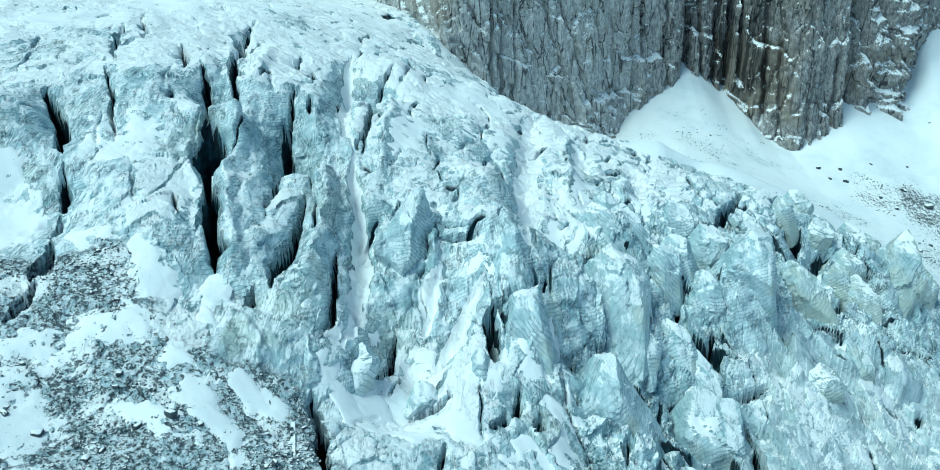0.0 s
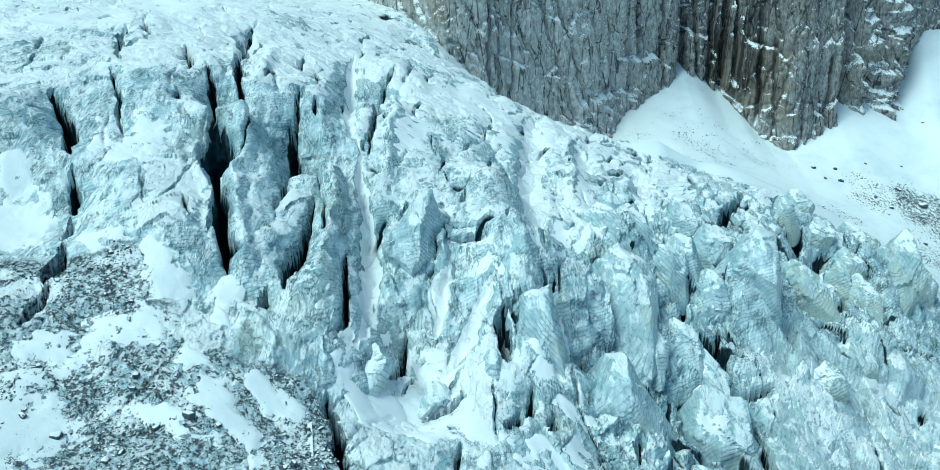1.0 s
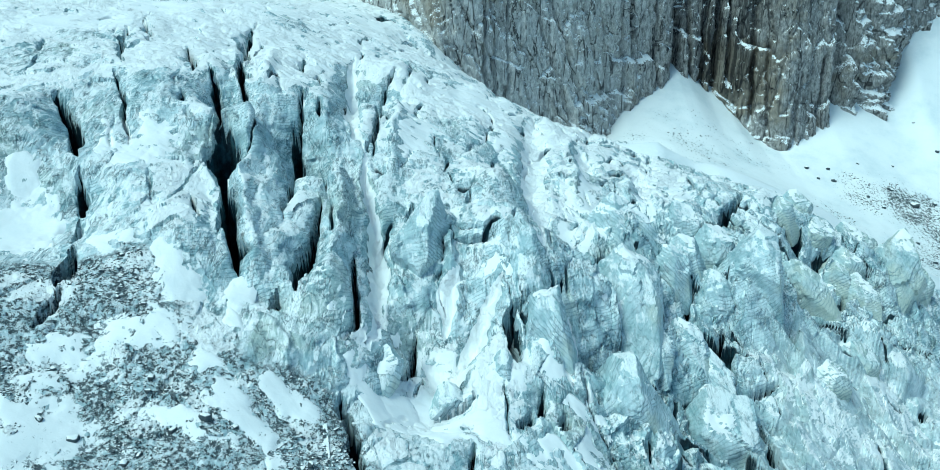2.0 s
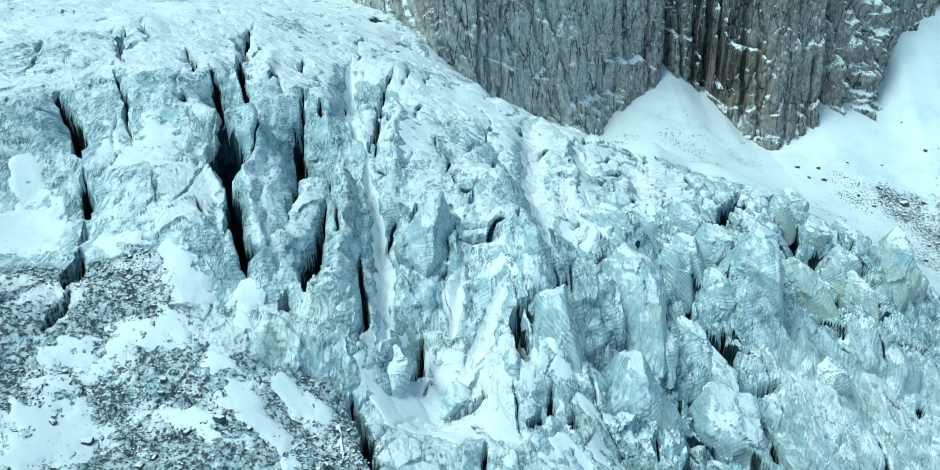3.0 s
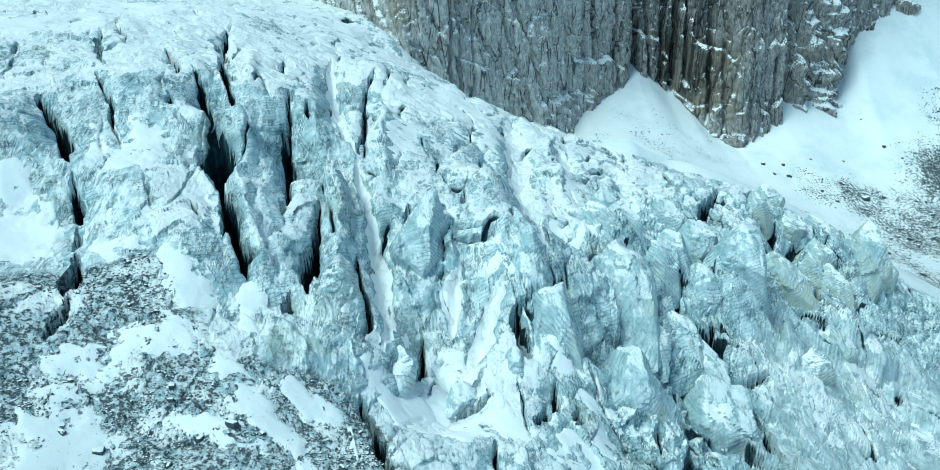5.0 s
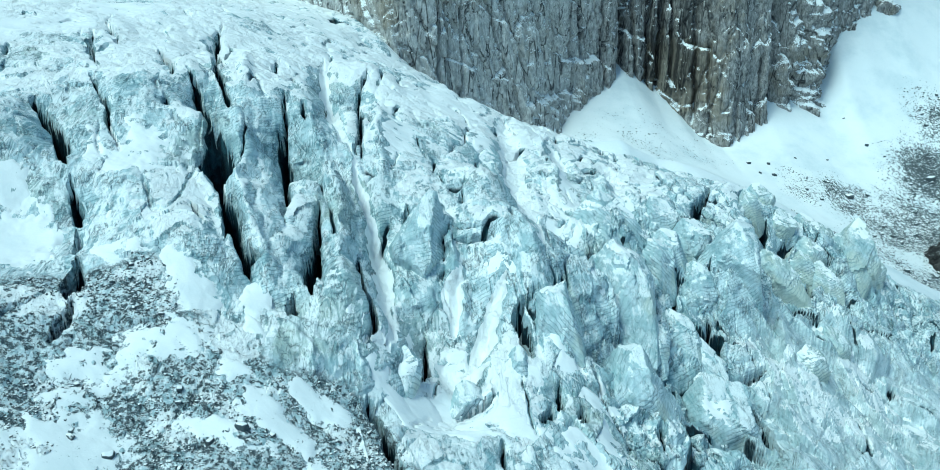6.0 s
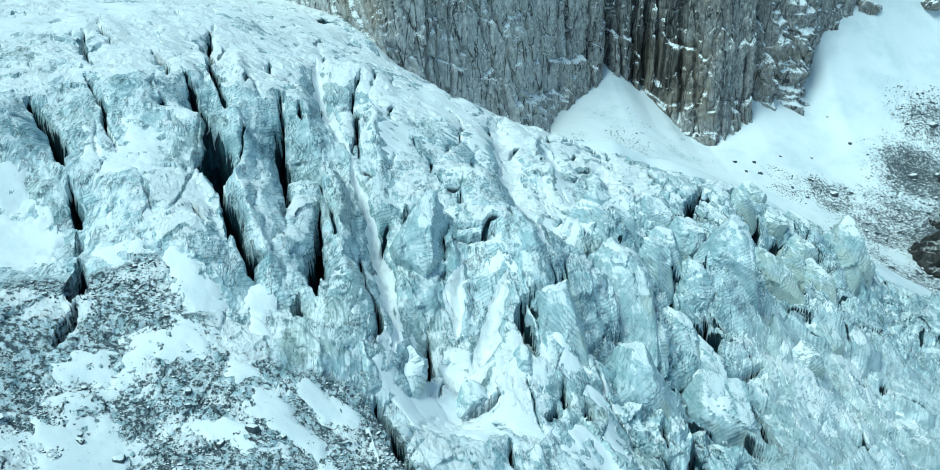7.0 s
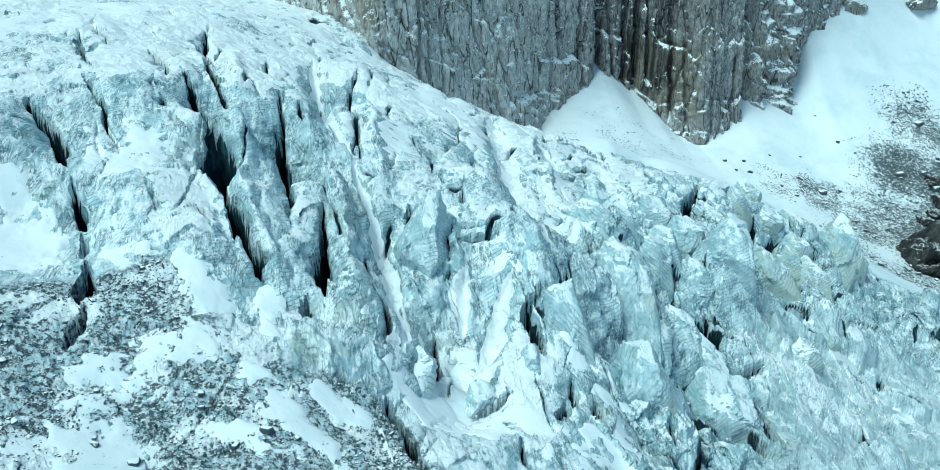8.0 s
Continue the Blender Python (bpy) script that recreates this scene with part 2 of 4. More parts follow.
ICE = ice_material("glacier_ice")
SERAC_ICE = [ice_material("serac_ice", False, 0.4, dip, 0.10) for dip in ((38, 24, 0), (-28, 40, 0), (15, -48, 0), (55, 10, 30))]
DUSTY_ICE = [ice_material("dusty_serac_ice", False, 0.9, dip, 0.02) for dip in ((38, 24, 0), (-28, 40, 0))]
SNOW_MAT = snow_material("drifted_snow")
SLOPE_MAT = slope_material("snow_over_scree")
ROCK = rock_material("cliff_rock", 0.45, 0.8, 1.35)
DARK_ROCK = rock_material("dark_bank_rock", 0.95, 0.0, 0.3)
STONE = stone_material("frosted_stone")
# ---- shape of the ground ----
def scramble(ix, iy, seed):
    """Repeatable whole numbers on a whole-number lattice."""
    n = ix.astype(np.int64).astype(np.uint32) * np.uint32(374761393) + iy.astype(np.int64).astype(np.uint32) * np.uint32(668265263)
    n = n + np.uint32(seed * 974634777 & 0xFFFFFFFF)
    n = (n ^ (n >> np.uint32(13))) * np.uint32(1274126177)
    n = (n ^ (n >> np.uint32(16))) * np.uint32(2246822519)
    return n ^ (n >> np.uint32(15))


def lattice(ix, iy, seed):
    """Repeatable random numbers from 0 to 1 on a whole-number lattice."""
    return (scramble(ix, iy, seed) & np.uint32(0xFFFFFF)) / 16777215.0


TURN_COS, TURN_SIN = np.cos(np.arange(4096) * math.tau / 4096), np.sin(np.arange(4096) * math.tau / 4096)


def perlin(x, y, seed=0):
    """Gradient noise, about -0.7 to 0.7."""
    x0, y0 = np.floor(x), np.floor(y)
    fx, fy = x - x0, y - y0
    ux, uy = fx * fx * fx * (fx * (fx * 6 - 15) + 10), fy * fy * fy * (fy * (fy * 6 - 15) + 10)

    def corner(dx, dy):
        a = scramble(x0 + dx, y0 + dy, seed) & np.uint32(4095)
        return TURN_COS[a] * (fx - dx) + TURN_SIN[a] * (fy - dy)

    low = corner(0, 0) * (1 - ux) + corner(1, 0) * ux
    high = corner(0, 1) * (1 - ux) + corner(1, 1) * ux
    return low * (1 - uy) + high * uy


def fbm(x, y, size, octaves=4, seed=0, gain=0.5):
    total, amp = 0.0, 1.0
    for k in range(octaves):
        total = total + amp * perlin(x / size * 2 ** k + 17.3 * k, y / size * 2 ** k - 9.1 * k, seed + k)
        amp *= gain
    return total


def ridged(x, y, size, octaves=4, seed=0, gain=0.5):
    total, amp = 0.0, 1.0
    for k in range(octaves):
        total = total + amp * (1 - 2.2 * np.abs(perlin(x / size * 2 ** k + 5.7 * k, y / size * 2 ** k + 3.3 * k, seed + k)))
        amp *= gain
    return total / 2


def cells(x, y, size, seed=0, jitter=0.85):
    """Cellular pattern: distance to the nearest and second nearest seed, the way to the nearest, and its own random number."""
    x, y = x / size, y / size
    ix, iy = np.floor(x), np.floor(y)
    f1 = np.full(x.shape, 9.0)
    f2 = np.full(x.shape, 9.0)
    ox, oy, own = np.zeros(x.shape), np.zeros(x.shape), np.zeros(x.shape)
    for dx in (-1, 0, 1):
        for dy in (-1, 0, 1):
            cx, cy = ix + dx, iy + dy
            px = cx + 0.5 + jitter * (lattice(cx, cy, seed) - 0.5)
            py = cy + 0.5 + jitter * (lattice(cx, cy, seed + 77) - 0.5)
            d = np.hypot(x - px, y - py)
            near = d < f1
            f2 = np.where(near, f1, np.minimum(f2, d))
            f1 = np.where(near, d, f1)
            ox, oy = np.where(near, x - px, ox), np.where(near, y - py, oy)
            own = np.where(near, lattice(cx, cy, seed + 191), own)
    return f1, f2, ox, oy, own


def step(a, b, v):
    t = np.clip((v - a) / (b - a), 0, 1)
    return t * t * (3 - 2 * t)


def to_line(x, y, line):
    """Distance from a line of plan points, how far along it (0 to 1), and the side (left is positive)."""
    pts = np.array([p[:2] for p in line], float)
    seg = np.diff(pts, axis=0)
    lengths = np.hypot(seg[:, 0], seg[:, 1])
    whole, start = lengths.sum(), 0.0
    best, along, side = np.full(x.shape, 1e9), np.zeros(x.shape), np.zeros(x.shape)
    for (ax, ay), (sx, sy), n in zip(pts[:-1], seg, lengths):
        t = np.clip(((x - ax) * sx + (y - ay) * sy) / n ** 2, 0, 1)
        d = np.hypot(x - ax - t * sx, y - ay - t * sy)
        near = d < best
        best = np.where(near, d, best)
        along = np.where(near, (start + t * n) / whole, along)
        side = np.where(near, np.sign(sx * (y - ay) - sy * (x - ax)), side)
        start += n
    return best, along, side


# the far rim of the glacier, beyond which it falls away to the snow trough
RIM = [(-150, 760), (-75, 540), (-24, 425), (6, 350), (36, 290), (60, 294), (95, 300), (118, 270), (140, 258), (162, 252), (186, 236), (260, 190)]
# broad swells and hollows of the ice: x, y, radius, height
HILLS = [(106, 234, 34, 16.1), (10, 162, 15, 10.8), (-26, 126, 10, 6.6), (70, 180, 10, 14.0), (10, 132, 10, 4.0), (136, 228, 10, 6.8), (4, 186, 10, 6.7), (-74, 198, 22, 5.1),
         (40, 186, 10, 9.3), (76, 198, 10, 9.6), (-56, 174, 10, 9.0), (-56, 132, 10, 3.3), (-98, 156, 10, 4.6), (10, 144, 10, 5.5), (52, 180, 10, 4.1),
         (58, 210, 15, 5.2), (112, 186, 10, 6.0), (28, 156, 10, 2.8), (-74, 180, 10, 3.2), (-44, 204, 22, 3.1), (-26, 262, 15, 4.2), (28, 216, 10, 2.8),
         (-80, 286, 22, 4.2), (-32, 168, 10, 2.3)]
HOLLOWS = [(-14, 132, 10, -11.4), (46, 138, 15, -11.2), (-86, 132, 15, -7.6), (-44, 180, 10, -13.4), (-20, 156, 15, -4.8), (58, 168, 10, -4.6), (106, 156, 15, -6.0),
         (-32, 240, 10, -9.9), (-8, 394, 34, -17.5), (34, 334, 34, -16.8), (22, 138, 10, -5.2), (22, 174, 10, -4.5), (118, 210, 10, -4.8), (-14, 114, 10, -9.3),
         (-68, 102, 15, -3.1), (-2, 144, 10, -4.0), (-62, 186, 10, -5.5), (64, 186, 10, -3.9), (106, 216, 10, -8.4), (-56, 90, 10, -2.8), (-32, 102, 10, -2.6),
         (-50, 120, 10, -1.9)]


def ice_broad(x, y):
    """The broad form of the icefall, without its breaks."""
    u, v = x / 100, (y - 170) / 100
    a, b = np.clip(u, -1.5, 1.7), np.clip(v, -1.0, 3.9)
    z = (21.48 + 22.11 * b - 7.40 * b ** 2 + 1.07 * b ** 3 + a * (-39.30 + 3.08 * b + 0.56 * b ** 2)
         + a ** 2 * (-6.18 + 1.39 * b) + 2.05 * a ** 3)
    z = z - 14 * (u - a) + 14 * (v - b)
    for sx, sy, r, h in HILLS + HOLLOWS:
        z = z + h * np.exp(-((x - sx) ** 2 + (y - sy) ** 2) / r ** 2)
    d, along, side = to_line(x, y, RIM)
    over = np.maximum(d * side, 0)
    return z - 0.9 * over ** 2 / (over + 12)


# ---- crevasses: a line in plan, half width, depth, rounding of the lip and its reach, and how far drifted snow fills it ----
CREVASSES = []


def crevasse(line, half, depth, lip, reach, fill):
    CREVASSES.append((line, max(half, 0.3), depth, lip, reach, fill))


# long gash through the smooth western shoulder
crevasse([(-97.3, 172.4), (-91.2, 163.6), (-87.6, 158.7), (-85.4, 153.9), (-84.1, 149.8)], 1.33, 14, 2, 4, 0)
crevasse([(-82.5, 146.6), (-80.1, 142.2), (-77.4, 136.3)], 0.90, 12, 1, 3, 0)
crevasse([(-77.6, 135.5), (-76.3, 130.8), (-75.1, 126.0)], 0.43, 9, 0.6, 2, 0)
crevasse([(-74.0, 124.7), (-72.9, 118.8), (-72.3, 113.3)], 1.07, 14, 0.6, 2, 0)
crevasse([(-71.5, 113.1), (-71.9, 110.0), (-71.4, 105.1)], 0.58, 12, 0.4, 1.5, 0)
# hairline cracks
crevasse([(-104.5, 234.7), (-100.1, 218.4), (-93.3, 198.8), (-90.7, 192.7)], 0.55, 6, 0.3, 1, 0)
crevasse([(-90.6, 188.3), (-87.0, 181.7), (-84.1, 175.8), (-82.0, 172.4), (-81.0, 168.2), (-79.1, 164.0), (-76.8, 159.9), (-75.2, 155.8)], 0.33, 6, 0.3, 1, 0)
crevasse([(-105.2, 251.7), (-99.7, 234.9), (-94.0, 221.1)], 0.51, 6, 0.4, 1.5, 0)
crevasse([(-115.9, 206.6), (-112.8, 197.1)], 0.37, 4, 0.3, 1, 0)
crevasse([(-59.8, 145.1), (-57.2, 139.2), (-54.6, 134.5)], 0.24, 4, 0.4, 1, 0)
# notches at the head of the ribs
crevasse([(-83.0, 222.0), (-75.8, 200.5), (-73.6, 194.7)], 0.70, 8, 1, 3, 0)
crevasse([(-72.3, 181.7), (-71.1, 177.1), (-69.1, 175.5)], 0.46, 5, 1, 2, 0)
crevasse([(-69.1, 172.7), (-66.2, 168.8)], 0.29, 4, 0.6, 2, 0)
crevasse([(-75.9, 265.5), (-74.5, 251.5), (-69.4, 222.9)], 1.03, 10, 2, 3, 0)
crevasse([(-70.2, 225.3), (-62.7, 201.3), (-60.3, 195.2), (-58.7, 190.2)], 1.02, 6, 2, 4, 0)
crevasse([(-69.0, 251.9), (-69.3, 239.7)], 0.45, 4, 0.5, 2, 0)
crevasse([(-72.0, 201.0), (-68.3, 194.1), (-66.0, 190.7), (-59.5, 169.3)], 1.12, 7, 2, 4, 0)
# great chasm between the shoulder and the first rib
crevasse([(-59.4, 170.4), (-58.1, 165.4), (-58.0, 161.6), (-57.0, 155.1)], 2.54, 22, 3, 4, 0)
crevasse([(-57.5, 157.6), (-54.2, 148.5), (-50.3, 137.6), (-48.1, 131.4), (-46.8, 125.8)], 1.47, 20, 2.5, 4, 0)
# gashes between the middle ribs
crevasse([(-55.1, 247.0), (-52.5, 227.2)], 0.59, 6, 1, 2, 0)
crevasse([(-48.2, 205.0), (-47.5, 193.7), (-46.6, 188.7), (-46.4, 183.6), (-43.1, 156.0), (-43.0, 148.9)], 0.90, 15, 2.5, 4, 0)
crevasse([(-49.4, 238.5), (-45.4, 215.3)], 0.75, 5, 1, 2, 0)
crevasse([(-42.6, 199.8), (-41.6, 193.4)], 0.49, 4, 0.8, 2, 0)
crevasse([(-37.5, 158.3), (-36.8, 151.1), (-36.5, 142.2), (-35.9, 129.8), (-35.8, 122.8)], 1.22, 17, 2, 3, 0)
crevasse([(-38.1, 123.2), (-38.6, 120.7), (-39.0, 118.3)], 0.97, 14, 1.5, 3, 0)
crevasse([(-27.6, 148.0), (-26.4, 136.7), (-25.5, 124.4), (-24.8, 121.8), (-24.8, 120.0), (-25.8, 116.6)], 0.62, 15, 1.5, 3, 0)
crevasse([(-27.1, 257.9), (-27.6, 250.6), (-29.5, 246.9), (-28.3, 208.9), (-28.8, 196.8), (-29.4, 187.8)], 0.66, 10, 0.8, 2, 0)
# long trough drifted full of snow
crevasse([(-42.1, 271.0), (-39.9, 248.4), (-35.6, 209.0), (-32.8, 196.5), (-29.8, 187.2)], 1.28, 6, 3, 5, 1)
crevasse([(-29.8, 187.2), (-27.6, 173.2), (-25.8, 164.4), (-24.2, 155.7), (-22.8, 144.1), (-21.9, 126.5), (-21.9, 118.7)], 1.18, 6, 3, 5, 1)
# snow chutes between the domes
crevasse([(23.6, 283.2), (19.9, 244.2), (17.0, 213.0), (15.3, 189.5), (12.2, 155.5)], 2.37, 4, 1.5, 4, 1)
crevasse([(56.3, 249.2), (54.1, 229.7), (51.5, 210.8)], 2.00, 3, 1, 3, 1)
crevasse([(36.5, 253.0), (36.1, 235.0), (40.1, 227.5)], 1.82, 3, 1, 3, 1)
crevasse([(1.8, 146.4), (0.2, 142.3), (-2.0, 136.6), (-4.5, 130.9), (-7.7, 126.9)], 1.60, 5, 1.5, 4, 1)
crevasse([(-13.3, 131.5), (-8.9, 124.6), (-3.7, 126.0)], 2.35, 4, 1.5, 4, 1)
crevasse([(-6.9, 150.3), (-8.4, 144.1), (-9.5, 137.2)], 1.15, 3, 1, 3, 1)
crevasse([(17.8, 143.7), (16.0, 133.3), (15.7, 123.7)], 1.12, 3, 1, 3, 1)
# breaks among the lower blocks
crevasse([(4.9, 140.1), (4.4, 135.3), (3.9, 129.2), (3.9, 124.4)], 0.84, 14, 1.2, 2.5, 0)
crevasse([(10.2, 141.6), (6.7, 139.8), (4.6, 138.5)], 0.50, 8, 1, 2, 0)
crevasse([(17.3, 150.6), (14.0, 145.6), (11.5, 141.9)], 0.52, 8, 0.8, 2, 0)
crevasse([(-3.4, 178.4), (-3.8, 171.7)], 0.44, 5, 0.6, 2, 0)
crevasse([(-16.5, 171.5), (-16.8, 166.7)], 0.71, 6, 0.8, 2, 0)
crevasse([(-16.6, 167.0), (-19.1, 161.6)], 0.31, 3, 0.4, 1, 0)
crevasse([(-7.1, 158.7), (-3.1, 157.7), (0.2, 157.2), (3.5, 158.6)], 0.41, 5, 0.8, 2, 0)
crevasse([(15.8, 223.1), (13.4, 209.9)], 0.54, 5, 0.6, 2, 0)
crevasse([(7.6, 166.8), (6.1, 158.0)], 0.42, 5, 0.6, 2, 0)
crevasse([(-20.1, 116.4), (-17.3, 121.6), (-16.2, 128.8), (-14.4, 136.8)], 0.58, 9, 1, 2, 0)
crevasse([(-10.2, 120.8), (-6.9, 121.0), (-4.3, 123.0)], 0.45, 7, 0.8, 2, 0)
crevasse([(-11.0, 114.9), (-6.1, 116.2), (-3.2, 117.7)], 0.44, 8, 0.8, 2, 0)
crevasse([(-25.8, 107.8), (-25.1, 105.9), (-24.1, 102.8)], 0.80, 16, 1, 2.5, 0)
crevasse([(-24.6, 102.8), (-23.4, 99.7), (-22.1, 95.8), (-20.7, 92.3)], 1.25, 16, 1, 2.5, 0)
crevasse([(8.9, 120.3), (8.1, 116.8), (7.4, 114.0)], 0.67, 12, 1, 2, 0)
crevasse([(6.2, 114.0), (4.3, 111.1)], 0.76, 8, 0.6, 2, 0)
crevasse([(13.1, 116.0), (11.1, 111.8)], 0.90, 8, 0.8, 2, 0)
crevasse([(-4.4, 105.5), (-5.1, 98.3)], 0.30, 7, 0.5, 1.5, 0)
crevasse([(21.0, 140.1), (18.4, 133.4)], 0.90, 8, 0.6, 2, 0)
# cracks and hollows of the broken eastern ice
crevasse([(40.8, 179.5), (35.5, 177.0), (30.6, 175.9), (23.8, 157.4)], 1.38, 9, 1, 2.5, 0)
crevasse([(41.1, 179.3), (40.0, 176.0)], 0.64, 8, 0.5, 1.5, 0)
crevasse([(40.6, 187.0), (51.3, 208.8)], 0.52, 5, 0.5, 1.5, 0)
crevasse([(89.1, 237.1), (81.7, 227.4), (71.7, 211.6)], 1.23, 12, 1, 2.5, 0)
crevasse([(67.6, 217.2), (65.1, 206.1), (65.6, 198.9)], 0.56, 6, 0.5, 1.5, 0)
crevasse([(76.3, 255.7), (74.3, 232.2)], 0.48, 3, 0.4, 1, 0)
crevasse([(70.1, 199.9), (71.0, 193.1)], 0.73, 6, 0.8, 2, 0)
crevasse([(69.8, 190.5), (64.5, 188.4), (56.8, 180.2)], 1.04, 9, 0.8, 2, 0)
crevasse([(55.7, 178.9), (53.0, 174.7), (51.5, 168.1)], 0.81, 9, 0.8, 2, 0)
crevasse([(105.5, 228.2), (101.8, 222.3), (103.2, 218.7)], 2.13, 10, 1, 2.5, 0)
crevasse([(101.7, 239.0), (98.0, 226.3)], 1.09, 7, 0.8, 2, 0)
crevasse([(115.9, 224.3), (110.3, 221.6), (107.0, 218.2)], 1.73, 7, 1, 2.5, 0)
crevasse([(178.8, 315.1), (164.3, 292.4)], 0.89, 5, 0.5, 1.5, 0)
crevasse([(119.9, 217.4), (107.6, 200.3)], 1.05, 10, 0.8, 2, 0)
crevasse([(61.3, 168.4), (55.6, 158.6)], 0.48, 8, 0.4, 1.5, 0)
crevasse([(55.6, 154.3), (56.2, 150.4), (55.3, 147.1), (56.8, 144.4), (59.5, 141.1), (62.3, 137.8)], 1.05, 12, 0.8, 2, 0)
crevasse([(62.2, 138.3), (60.9, 132.8), (60.3, 127.8), (61.0, 123.3)], 1.01, 12, 0.8, 2, 0)
crevasse([(56.4, 150.1), (61.1, 149.1), (68.9, 152.5)], 0.46, 5, 0.5, 1.5, 0)
crevasse([(29.8, 121.2), (28.7, 116.0)], 0.61, 8, 0.6, 2, 0)
crevasse([(24.2, 144.5), (29.8, 147.4), (34.2, 151.4)], 0.41, 6, 0.6, 2, 0)
crevasse([(41.7, 157.7), (40.0, 159.3)], 0.74, 6, 0.6, 2, 0)
crevasse([(118.6, 171.9), (119.2, 168.3)], 0.97, 5, 0.6, 2, 0)
crevasse([(92.3, 164.5), (88.8, 159.0)], 0.52, 5, 0.4, 1, 0)

# ribs and fins of ice between them: the crest in plan, half width, height
RIBS = []


def rib(line, half, high):
    RIBS.append((line, half, high))


rib([(-62.8, 165.2), (-59.8, 156.5), (-54.7, 146.5), (-50.5, 132.7), (-48.6, 125.9)], 1.90, 2.2)
rib([(-56.9, 195.4), (-53.1, 165.7), (-52.1, 153.7), (-48.0, 140.3), (-44.0, 130.7), (-41.9, 122.0)], 2.87, 3.2)
rib([(-78.7, 259.4), (-71.8, 226.7), (-62.4, 197.3), (-56.2, 172.8)], 1.97, 1.6)
rib([(-64.7, 250.7), (-58.0, 207.7), (-54.7, 195.2)], 2.53, 1.6)
rib([(-42.9, 203.7), (-39.3, 188.9), (-32.3, 162.1), (-31.2, 147.8), (-30.4, 125.0)], 3.78, 3)
rib([(-30.9, 190.8), (-28.4, 169.2), (-26.9, 159.3), (-25.9, 148.6)], 1.55, 1.8)
rib([(-23.4, 248.5), (-22.9, 201.1), (-22.3, 177.4)], 2.76, 1.8)
rib([(-10.0, 172.5), (-8.5, 159.0), (-8.0, 149.5), (-9.1, 141.0)], 2.01, 3.2)
rib([(2.2, 157.0), (6.8, 159.1), (10.1, 152.7), (11.1, 145.7)], 2.66, 2.6)
rib([(8.3, 139.4), (12.5, 136.3), (13.3, 127.0)], 2.08, 3)
rib([(38.1, 148.4), (36.4, 140.1), (28.0, 117.7)], 1.61, 3.2)
rib([(58.8, 142.1), (57.1, 133.3)], 2.20, 2.2)
rib([(65.0, 179.6), (78.6, 196.0), (95.9, 218.6), (92.3, 204.9), (88.7, 193.3)], 2.65, 2.4)
rib([(-6.1, 148.4), (-6.5, 138.5)], 1.40, 2)
rib([(-15.5, 140.1), (-17.9, 141.7), (-19.8, 146.8)], 1.25, 1.6)
rib([(33.4, 259.7), (31.1, 224.9), (27.9, 198.4)], 2.70, 1.8)
rib([(50.9, 245.1), (46.3, 212.0), (39.4, 180.6)], 2.60, 2.4)
rib([(-26.9, 116.3), (-25.7, 112.5), (-26.5, 108.8)], 1.04, 1.2)
rib([(-39.7, 116.1), (-35.3, 111.4), (-33.0, 107.2)], 1.65, 1.2)

RUBBLE_EDGE = [(-200, 98), (-81, 115), (-64, 124), (-53, 113), (-40, 107), (-27, 107), (-19, 94), (-14, 40)]


def lower_east(x, y):
    return step(58, 84, x + 0.4 * (165 - y)) * (1 - step(166, 186, y - 0.12 * (x - 60)))


